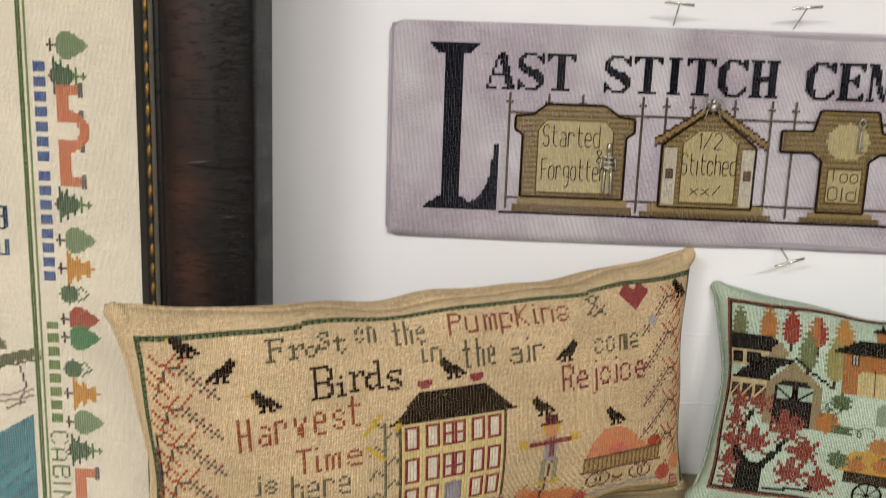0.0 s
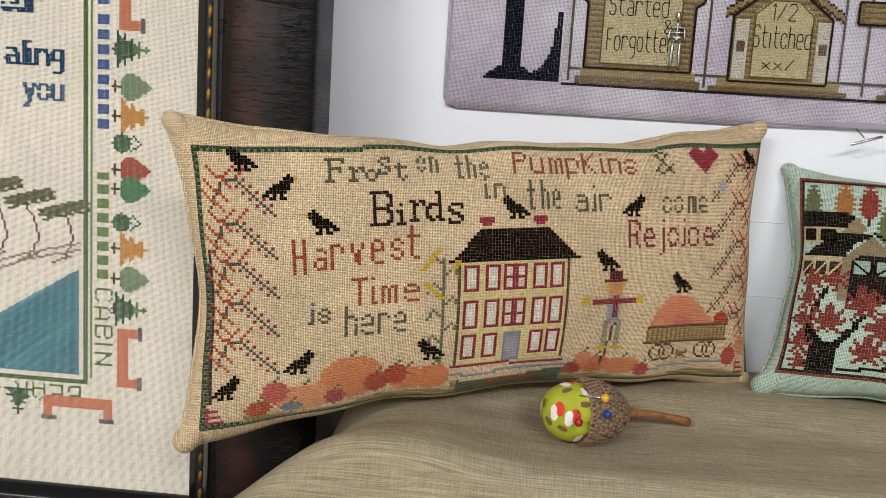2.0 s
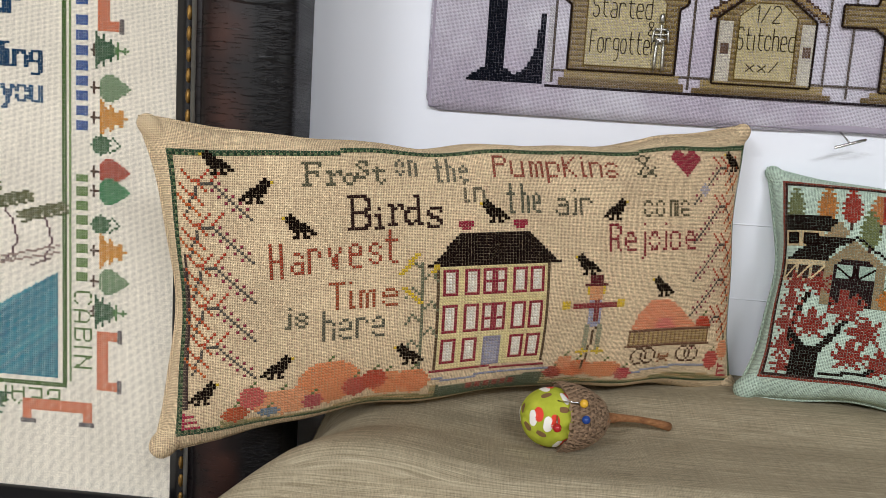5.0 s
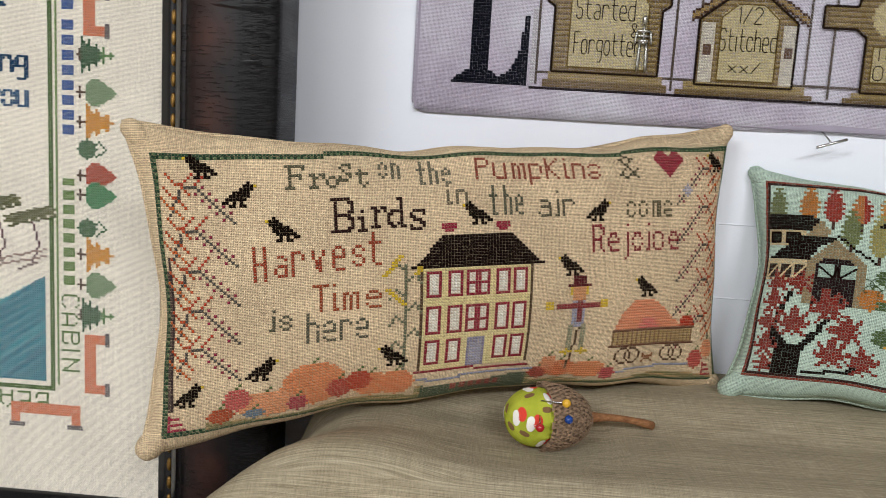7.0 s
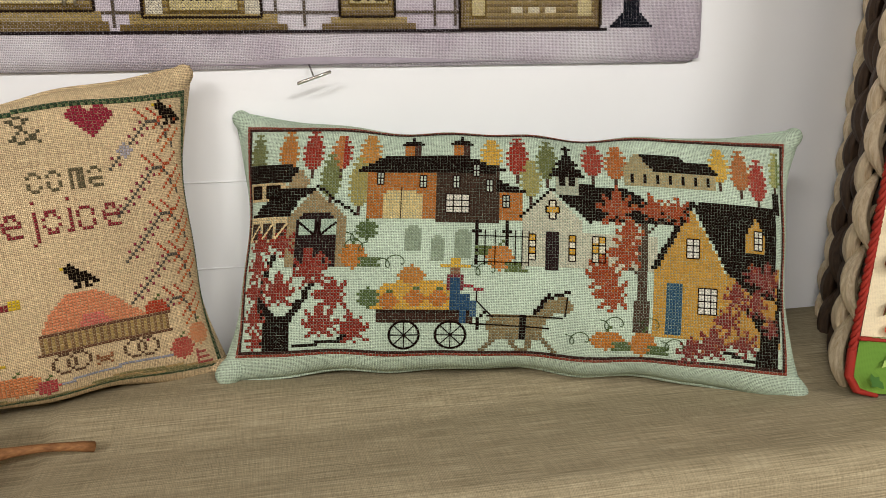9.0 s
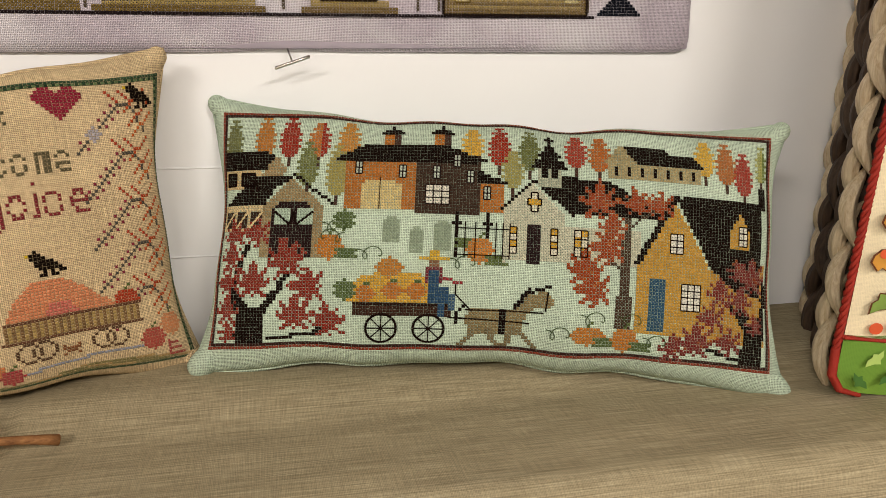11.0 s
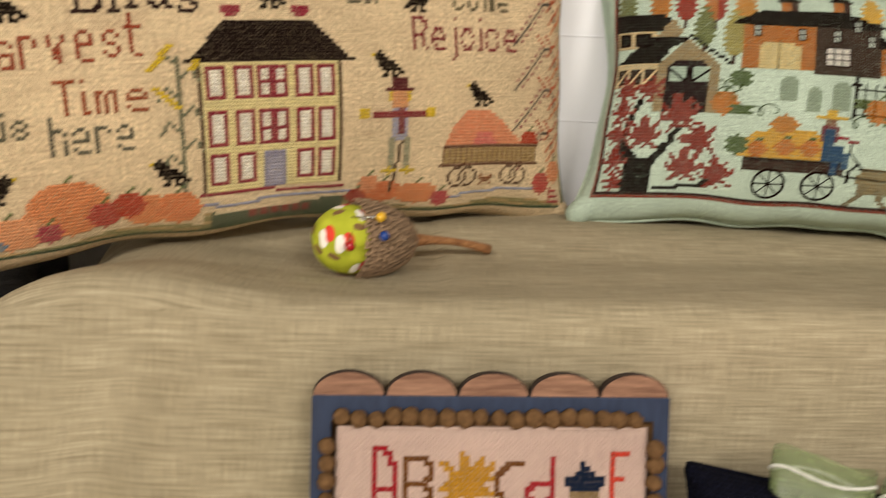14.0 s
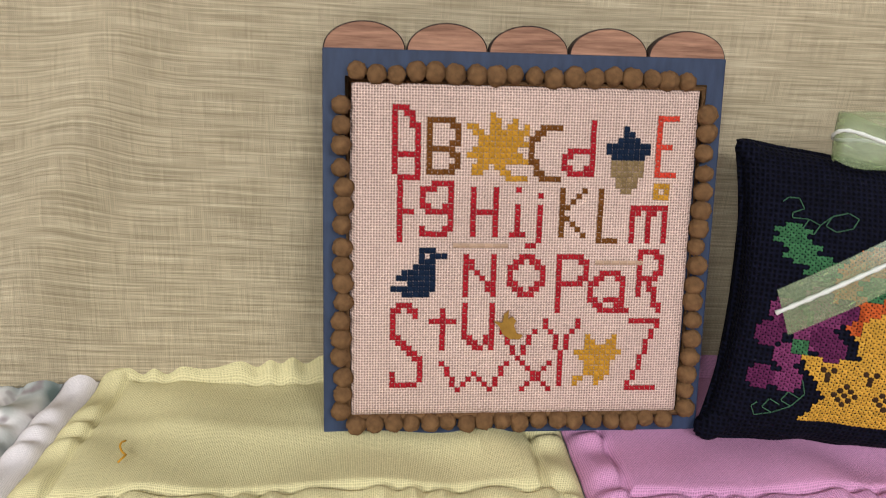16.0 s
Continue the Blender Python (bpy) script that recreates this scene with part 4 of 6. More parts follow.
def village_design():
    c = Needlework(GREEN, 0.00159)
    DK, BR, OC, RD, MUST, OL, RUST = "#190d09", "#4a342c", "#b8702e", "#a02e1e", "#d9a83e", "#77803f", "#8f3b2a"
    c.motif("border", "rust and dark brown stitched border")
    c.ring(5, 8, 179, 82, RUST)
    c.ring(6, 9, 178, 81, "#3a2420")
    row = [(10, 73, 4, 7, "#74784a", None), (21, 74, 4, 7, "#c07a34", None), (29, 74, 4, 7, RD, None), (38, 73, 4, 6, "#c2773c", RD), (47, 74, 4, 6, "#c98d42", None),
           (35, 65, 4, 7, "#757b48", None), (44, 63, 4, 8, "#a89d5a", None), (84, 73, 4, 6, "#dcae48", None), (92, 73, 4, 7, RD, None), (101, 72, 4, 7, "#6d7342", None),
           (96, 65, 4, 6, "#a39c5c", None), (115, 73, 4, 6, "#a9402f", None), (122, 72, 4, 6, "#b8682f", None), (155, 73, 4, 6, "#e0b44c", None), (162, 72, 4, 7, "#b9703a", None),
           (168, 69, 4, 7, "#ab3d30", None), (175, 73, 3, 6, "#b0b06a", "#76854a")]
    for i, j, rx, ry, col, col2 in row:
        c.motif("stitched_tree", "small stitched autumn tree")
        c.line([(i, j - ry - 3), (i, j - ry)], BR)
        c.fir(i, j - ry, rx - 1 if rx < 5 else rx, 2 * ry, col, col2)
    c.motif("stitched_covered_bridge", "brown covered bridge with dark roofs")
    c.poly([(7, 63), (24, 63), (26, 66), (22, 69), (7, 69)], DK)
    c.poly([(20, 60), (26, 67), (29, 63), (27, 58), (20, 57)], "#a78f68")
    c.rect(7, 57, 20, 62, "#d2b98c")
    panes(c, 8, 58, 11, 61, DK, DK, 1, 1)
    panes(c, 14, 58, 18, 61, DK, DK, 1, 1)
    c.poly([(7, 51), (20, 61), (33, 61), (26, 57), (22, 51)], DK)
    c.rect(7, 44, 22, 51, "#d8c296")
    for i in (8, 13, 18):
        c.rect(i, 45, i + 3, 49, "#3a2a22")
        c.back([(i, 45), (i + 4, 50)], "#d8c296", 0.8)
    c.poly([(22, 36), (22, 51), (31, 60), (41, 51), (41, 36)], "#a08a64")
    c.line([(31, 61), (43, 52)], DK)
    c.poly([(25, 36), (25, 50), (28, 53), (35, 53), (38, 50), (38, 36)], "#2a1a1a")
    c.rect(26, 46, 30, 50, "#b7cdbb")
    c.rect(33, 46, 37, 50, "#b7cdbb")
    c.back([(26, 50), (31, 46), (32, 50), (33, 46), (38, 50)], DK, 0.8)
    c.motif("stitched_barn", "orange and brown barn with cupolas")
    c.rect(47, 51, 67, 66, "#b8702f")
    c.rect(68, 50, 86, 68, "#43332a")
    c.poly([(44, 66), (52, 71), (75, 72), (89, 67), (86, 66), (68, 66)], DK)
    c.line([(44, 66), (52, 71)], DK)
    c.rect(87, 51, 93, 60, "#b8702f")
    c.poly([(86, 64), (95, 60), (86, 60)], DK)
    for i in (59, 74):
        c.rect(i - 1, 72, i + 3, 75, OC)
        c.rect(i + 2, 72, i + 3, 75, BR)
        c.rect(i - 2, 76, i + 4, 76, DK)
        c.rect(i - 1, 77, i + 3, 77, DK)
        c.rect(i + 1, 78, i + 1, 79, DK)
    c.poly([(52, 51), (52, 58), (54, 60), (61, 60), (64, 58), (64, 51)], "#dcc78e")
    c.back([(57.5, 51), (57.5, 61)], DK, 0.4)
    for i, j in ((50, 62), (63, 61), (73, 61), (79, 65), (83, 60), (88, 55)):
        panes(c, i, j, i + 1, j + 3, "#c9d3c6", "#201614", 2, 2)
    panes(c, 71, 53, 77, 58, "#eee8dc", "#201614", 3, 3)
    for i, j, w, h in ((59, 41, 4, 7), (67, 38, 3, 7), (74, 39, 4, 8)):
        c.motif("stitched_gravestone", "faint grey-green stitched stone")
        for x in range(w + 1):
            for y in range(h + 1):
                if not (y == h and x in (0, w)):
                    c.put(i + x, j + y, "#97a891")
    c.motif("stitched_gate", "dark wrought fence with a pumpkin")
    for i in (80, 89):
        c.rect(i, 37, i, 50, DK)
        c.sprite(i - 1, 46, [".#.", "###", ".#."], {"#": DK})
    for j in (38, 46):
        c.back([(80, j), (96, j)], DK, 0.35)
    for i in (83, 86, 92, 94, 96):
        c.back([(i, 37), (i, 48)], DK, 0.35)
    c.blob(83, 41, 3, 2, "#5d6c3c", 0.6)
    pumpkin(c, 87, 39, 4, 4, "#c9803a")
    c.blob(92, 36, 3, 2, "#5d6c3c", 0.6)
    vine(c, 79, 35, 1)
    c.motif("stitched_church", "pale grey church with dark roof and steeple")
    c.poly([(94, 36), (94, 52), (102, 61), (112, 51), (112, 48), (135, 48), (135, 37)], "#cdccb6")
    c.poly([(103, 61), (107, 64), (126, 62), (144, 52), (114, 51)], DK)
    c.line([(93, 52), (102, 61)], DK)
    c.rect(104, 60, 110, 66, "#b4b8a2")
    c.rect(105, 63, 106, 65, DK)
    c.rect(108, 63, 109, 65, DK)
    for j, half in ((66, 5), (67, 4), (68, 4), (69, 2), (70, 3), (71, 2), (72, 1), (73, 1)):
        c.rect(107 - half, j, 107 + half, j, DK)
    c.line([(107, 74), (107, 77)], DK)
    c.line([(106, 76), (108, 76)], DK)
    c.rect(101, 36, 104, 47, "#2a1d1e")
    for i in (96, 108):
        panes(c, i, 39, i + 1, 46, "#efe8d4", DK, 1, 4, "#dba93e")
    panes(c, 115, 39, 118, 46, "#e8e2cc", DK, 2, 3, "#dba93e")
    c.rect(102, 52, 103, 57, "#e8e2cc")
    c.rect(101, 54, 104, 55, "#dba93e")
    c.back([(102, 52), (104, 52), (104, 54), (105, 54), (105, 56), (104, 56), (104, 58), (102, 58), (102, 56), (101, 56), (101, 54), (102, 54), (102, 52)], DK, 0.5)
    c.motif("stitched_farmhouse", "long tan farmhouse with a dark roof")
    c.rect(125, 64, 153, 70, "#b3a47a")
    c.poly([(124, 69), (129, 75), (133, 70)], "#a99a72")
    c.poly([(129, 75), (142, 75), (144, 73), (151, 73), (155, 69), (134, 69)], DK)
    for i in range(127, 153, 4):
        c.rect(i, 65, i, 67, DK)
    c.motif("stitched_cottage", "mustard yellow cottage with blue door")
    c.poly([(134, 17), (134, 38), (145, 58), (157, 37), (157, 16)], "#c9993f")
    c.rect(157, 16, 176, 40, "#c08f3a")
    c.poly([(146, 58), (149, 60), (175, 60), (175, 30), (165, 32), (157, 38)], DK)
    c.line([(145, 59), (133, 38)], DK, 2)
    c.rect(174, 58, 176, 64, DK)
    c.rect(138, 18, 142, 33, "#2f5570")
    panes(c, 144, 42, 147, 47, "#f0ece2", DK, 2, 3)
    panes(c, 148, 25, 153, 32, "#f0ece2", DK, 3, 4)
    c.poly([(163, 45), (163, 50), (167, 56), (170, 50), (170, 45)], "#c9993f")
    panes(c, 166, 46, 168, 51, "#f0ece2", DK, 2, 3)
    c.motif("stitched_hay_wagon", "brown wagon heaped with golden pumpkins")
    c.poly([(48, 23), (49, 27), (53, 30), (57, 31), (66, 32), (71, 31), (74, 28), (77, 23)], MUST)
    c.blob(61, 33, 4, 3, "#bf7d33")
    for i, j in ((54, 25), (62, 26), (69, 26)):
        c.blob(i, j, 3, 2.5, "#c0722a")
        c.rect(i, j + 3, i + 1, j + 3, "#56663a")
    c.rect(51, 19, 79, 22, "#3f2a22")
    c.line([(51, 22), (79, 22)], "#2a1a14")
    for i in (59, 73):
        ring = [(i + 0.5 + 4.6 * math.cos(t), 15.2 + 4.4 * math.sin(t)) for t in np.linspace(0, 2 * math.pi, 17)]
        c.back(ring, DK, 0.7)
        for k in range(8):
            c.back([(i + 0.5, 15.2), ring[2 * k]], DK, 0.35)
    c.motif("stitched_driver_shape", "plain blue and red stitched shape")
    c.rect(72, 29, 76, 33, "#7a2f38")
    c.rect(73, 27, 75, 32, "#2f4f6e")
    c.rect(73, 23, 78, 27, "#2f4f6e")
    c.rect(76, 19, 77, 24, "#2f4f6e")
    c.rect(79, 21, 80, 25, "#3a5a78")
    c.line([(77, 30), (82, 29)], "#9a3038")
    c.rect(73, 34, 75, 35, "#8a6248")
    c.line([(70, 36), (78, 36)], "#dbb13f")
    c.rect(73, 37, 75, 38, "#dbb13f")
    c.motif("stitched_horse", "brown horse in dark harness")
    c.poly([(85, 14), (84, 19), (86, 22), (98, 22), (102, 26), (107, 28), (110, 25), (109, 23), (105, 23), (102, 20), (100, 14)], "#8f7c56")
    for a, b, e in (((86, 15), (84, 12), (82, 10)), ((90, 15), (91, 12), (93, 10)), ((97, 15), (96, 12), (95, 10)), ((99, 15), (102, 12), (104, 10))):
        c.line([a, b, e], "#7d6c4c", 2)
    c.rect(94, 14, 95, 21, DK)
    c.line([(98, 22), (102, 27), (108, 29)], DK)
    c.line([(98, 23), (102, 28)], DK)
    c.line([(83, 22), (81, 20), (81, 17)], DK)
    c.back([(79, 19), (103, 18)], DK, 0.5)
    c.back([(84, 21.5), (107, 21.5)], DK, 0.5)
    c.back([(107.5, 22), (108, 28)], DK, 0.5)
    c.back([(81, 29), (81, 26), (86, 21)], DK, 0.4)
    # red maple at one end
    c.motif("stitched_maple", "crimson maple with a dark bare trunk")
    c.poly([(15, 10), (15, 18), (12, 24), (15, 26), (19, 21), (22, 20), (27, 26), (29, 25), (24, 18), (24, 10)], "#190d09")
    c.line([(12, 24), (15, 34), (17, 39)], "#190d09", 2)
    c.line([(27, 25), (30, 31)], "#190d09", 2)
    c.line([(25, 11), (38, 12), (42, 15)], "#190d09", 2)
    c.line([(17, 10), (11, 14)], "#190d09", 2)
    for i, j, r, t in ((12, 43, 4, 0.3), (20, 43, 4, 1.57), (12, 36, 4, 0.0), (11, 28, 4, 1.57), (20, 29, 5, 0.0), (30, 36, 6, 0.3), (36, 27, 5, 1.57), (33, 19, 5, 0.0), (43, 17, 5, 0.2),
                       (11, 20, 4, 0.0), (11, 13, 3, 1.57)):
        c.motif("stitched_leaf", "crimson stitched maple leaf")
        maple(c, i, j, r, "#8c2a1f", "#9c3a2a", t)
    c.motif("stitched_maple", "slim brown tree beside the cottage")
    c.poly([(128, 18), (129, 38), (130, 52), (132, 52), (132, 38), (133, 18)], "#4c382c")
    c.line([(131, 48), (140, 56)], "#4c382c")
    c.line([(128, 36), (125, 38)], "#4c382c")
    for i, j, r, t in ((122, 57, 6, 0.0), (133, 57, 4, 0.2), (140, 56, 4, 1.57), (126, 49, 4, 0.0), (124, 42, 5, 1.57), (118, 36, 5, 0.0), (120, 29, 5, 1.57)):
        c.motif("stitched_leaf", "rust red stitched maple leaf")
        maple(c, i, j, r, "#a0421f", "#b4602c", t)
    c.motif("stitched_maple", "dark bare trunk with autumn leaves")
    c.poly([(168, 10), (169, 20), (165, 25), (168, 26), (172, 21), (174, 24), (177, 25), (176, 10)], "#190d09")
    c.line([(166, 11), (157, 13), (153, 16)], "#190d09", 2)
    c.line([(170, 24), (162, 27)], "#190d09", 2)
    c.line([(175, 22), (176, 34), (172, 38)], "#190d09", 2)
    for i, j, r, t in ((160, 31, 4, 0.0), (157, 23, 4, 1.57), (153, 16, 5, 0.0), (163, 16, 4, 1.57), (146, 13, 4, 0.0), (167, 29, 4, 0.0), (172, 22, 3, 1.57), (171, 37, 5, 0.0), (165, 38, 3, 1.57)):
        c.motif("stitched_leaf", "plum and rust stitched maple leaf")
        maple(c, i, j, r, "#7c2a26", "#9e4c24", t)
    for i, j, rx, ry in ((43, 39, 4, 4), (120, 15, 5, 3), (131, 14, 4, 4)):
        c.motif("stitched_pumpkin", "orange stitched pumpkin")
        pumpkin(c, i, j, rx, ry, "#c47a30")
        c.motif("stitched_leaf", "green stitched pumpkin leaf")
        c.blob(i + 5, j - 2, 3, 2, "#56683d", 0.7)
        c.motif("stitched_vine", "curling green stitched vine")
        vine(c, i - 2, j + ry + 2, 1)
    for i, j in ((47, 47), (48, 26)):
        c.motif("stitched_leaf", "green stitched pumpkin leaf")
        c.blob(i, j, 3, 3, "#56683d", 0.7)
    for i, j, s in ((48, 42, -1), (52, 37, 1), (137, 14, 1), (108, 15, 1)):
        c.motif("stitched_vine", "curling green stitched vine")
        vine(c, i, j, s)
    c.finish(VILLAGE)


village_design()


# ---- stitching of the framed sampler ----
def sampler_design():
    face = Flat((-0.40, 0.488, 0.80), 0, 0)
    c = Needlework(face, 0.0014, 0.0002)
    GRN, BLUE, CORAL, GY = "#4c6b2e", "#3d62a5", "#e0845c", "#6c6668"
    c.motif("border_line", "moss green stitched line")
    c.rect(136, 46, 137, 330, GRN)
    c.rect(0, 46, 137, 47, GRN)
    c.rect(139, 49, 139, 330, "#7d9a5a")
    c.motif("stitched_lake", "turquoise stitched lake")
    for i in range(0, 134):
        top = 50 + 46 * max(0.0, (i - 70) / 64) ** 0.8
        for j in range(50, int(top) + 1):
            c.put(i, j, ("#2d7f92", "#3a8fa1", "#2b7289", "#4a9dab")[int(1.9 + 1.0 * math.sin(0.55 * (j - 0.8 * i)) + 0.9 * math.sin(0.23 * (j - 0.75 * i) + 1.3))])
    for i, top in ((112, 128), (127, 124), (98, 132)):
        c.motif("stitched_pine", "olive pine with a mauve trunk")
        c.line([(i, 100), (i + 4, 108), (i + 2, 117), (i - 4, top - 4)], "#6d4f55")
        c.line([(i - 5, 98), (i + 3, 101)], "#8c7a74")
        for k in range(5):
            c.blob(i - 8 + 4 * k, top - 5 + (k * 7) % 6, 3, 1.6, "#5b5f3a" if k % 2 else "#6d6f48", 0.8)
        for k in range(9):
            c.line([(i - 9 + 2 * k - k % 3, top - 8 + (k * 5) % 9), (i - 5 + 2 * k, top - 7 + (k * 5) % 9)], "#5b5f3a")
    c.line([(84, 92), (110, 101), (134, 107)], "#a58f84")
    c.line([(84, 89), (112, 99), (134, 104)], "#a58f84")
    for n, (i, j0, j1) in enumerate(((141, 156, 201), (141, 206, 246))):
        c.motif("name_bar", "plain blue stitched bar")
        for j in range(j0, j1 + 1):
            for d in range(6):
                if (j - j0) % 6 < 4 and 0 < d < 6:
                    c.put(i + d, j, BLUE)
    c.motif("name_bar", "plain green stitched bar")
    for j in range(93, 138):
        for d in range(5):
            if (j - 93) % 6 < 4:
                c.put(142 + d, j, "#6f8f4c")
    c.motif("stitched_word", "moss green stitched word CABIN")
    o = Needlework(face, 0.0014)
    o.word("CABIN", 0, 0, 34, 7, "#5f8040")
    c.lay(o, lambda i, j: (141 + j, 88 - i))
    c.motif("stitched_word", "moss green stitched word BEAR")
    o = Needlework(face, 0.0014)
    o.word("BEAR", 0, 0, 30, 7, "#5f8040")
    c.lay(o, lambda i, j: (134 - i, 44 - j))
    for text, i0, j0, i1 in (("our", 101, 201, 118), ("aling", 102, 180, 127), ("you", 110, 166, 127)):
        c.motif("stitched_word", "dark blue stitched lettering " + text)
        c.word(text, i0, j0, i1, 9, "#2b5c86" if text == "you" else "#25496a", 2)
    trees = [(188, "#2f5d3c", 0), (173, "#7f9a72", 1), (161, "#dd9a32", 2), (150, "#3f6b45", 3), (139, "#b5482c", 1), (131, "#3f8a56", 1), (117, "#3f6b45", 3), (106, "#dd9a32", 2), (93, "#7f9a72", 1), (80, "#2f5d3c", 0),
             (240, "#2f5d3c", 0), (252, "#7f9a72", 1)]
    for j, col, kind in trees:
        c.motif("stitched_tree", "small stitched tree lying on its side")
        c.rect(148, j, 152, j, "#4d3527")
        c.rect(149, j - 2, 149, j + 2, "#4d3527")
        if kind == 0:
            for k in range(14):
                w = max(0, 6 - k // 2 + (1 if k % 3 == 0 else -1))
                c.rect(150 + k, j - w, 150 + k, j + w, col if k < 8 else "#5e8a4e")
        elif kind == 1:
            for k in range(13):
                w = round((3, 4, 5, 5, 5, 5, 4, 4, 3, 2, 2, 1, 0)[k])
                c.rect(152 + k, j - w, 152 + k, j + w, col)
        elif kind == 2:
            for k in range(12):
                w = round((12 - k) * 0.42 + (1.5 if k % 4 < 2 else -0.5))
                c.rect(152 + k, j - w, 152 + k, j + w, col)
        else:
            c.blob(152, j, 4, 4, col)
            c.line([(156, j - 3), (160, j), (157, j + 3), (154, j)], "#3f6b45")
    for n, pts in enumerate(([(153, 46), (153, 71)], [(118, 36), (148, 36)], [(153, 196), (153, 214)], [(153, 222), (153, 236)])):
        c.motif("stitched_bracket", "coral stitched bracket with grey ends")
        (i0, j0), (i1, j1) = pts
        if i0 == i1:
            c.rect(i0 - 2, j0, i0 + 2, j1, CORAL)
            c.rect(i0 + 3, j0, i0 + 6, j0 + 3, CORAL)
            c.rect(i0 + 3, j1 - 3, i0 + 6, j1, CORAL)
            c.rect(i0 + 7, j0 - 1, i0 + 8, j0 + 4, GY)
            c.rect(i0 + 7, j1 - 4, i0 + 8, j1 + 1, GY)
        else:
            c.rect(i0, j0 - 1, i1, j0 + 3, CORAL)
            c.rect(i0, j0 - 5, i0 + 3, j0 - 2, CORAL)
            c.rect(i1 - 3, j0 - 5, i1, j0 - 2, CORAL)
            c.rect(i0 - 1, j0 - 7, i0 + 5, j0 - 6, GY)
            c.rect(i1 - 5, j0 - 7, i1 + 1, j0 - 6, GY)
    c.motif("stitched_bracket", "coral stitched arch")
    for t in np.linspace(-1.5, 1.5, 60):
        for r in (6, 7, 8, 9):
            c.put(154 + round(r * math.cos(t)), 218 + round(r * math.sin(t) * 0.9), CORAL)
    for k in range(3):
        c.motif("stitched_tree", "small stitched tree along the lower edge")
        i = 106 - 14 * k
        for d in range(12):
            w = max(0, 5 - d // 2 + (1 if d % 3 == 0 else -1))
            c.rect(i - w, 41 - d, i + w, 41 - d, "#2f5d3c" if k != 1 else "#7f9a72")
    c.finish(FRAMED)


sampler_design()


# ---- the wall sampler, its pins and charms ----
WALLF = Flat((-0.0065, 0.5405, 1.0445), 0, 0)


STEM, POST = ".###......", "....###...."
SLAB = {
    "A": [".....##....", "....####...", "....####...", "...#.###...", "...#.###...", "...#..###..", "..#...###..", "..#...###..", "..#######..", ".#.....###.", ".#.....###.", ".#.....###.", "#.......###", "####..#####"],
    "S": ["..#####..#", ".##....###", "##......##", "##.......#", "###.......", "#####.....", ".#######..", "..#######.", "....######", "......####", "#......###", "##......##", "###....##.", "#..#####.."],
    "T": ["###########", "##..###..##", "#...###...#"] + [POST] * 10 + ["..#######.."],
    "I": [".#####."] + ["..###.."] * 12 + [".#####."],
    "C": ["...#####.##", "..##...####", ".###.....##", "####......#"] + ["###........"] * 6 + ["####......#", ".###.....##", "..##....##.", "...######.."],
    "H": ["#####.#####"] + [".###...###."] * 5 + [".#########."] * 2 + [".###...###."] * 5 + ["#####.#####"],
    "E": ["##########", ".###....##", ".###.....#", STEM, ".###...#..", ".###..##..", ".#######..", ".###..##..", ".###...#..", STEM, STEM, ".###.....#", ".###....##", "##########"],
    "M": ["####.....####", ".###.....###."] + [".####...####."] * 3 + [".#.##...####."] * 3 + [".#..##.#.###."] * 3 + [".#...##..###."] * 2 + ["###...#.#####"],
    "R": ["########..", ".###...##.", ".###....##", ".###....##", ".###....##", ".###...##.", ".#######..", ".###.##...", ".###..##..", ".###..##..", ".###...##.", ".###...##.", ".###....##", "#####..###"],
}


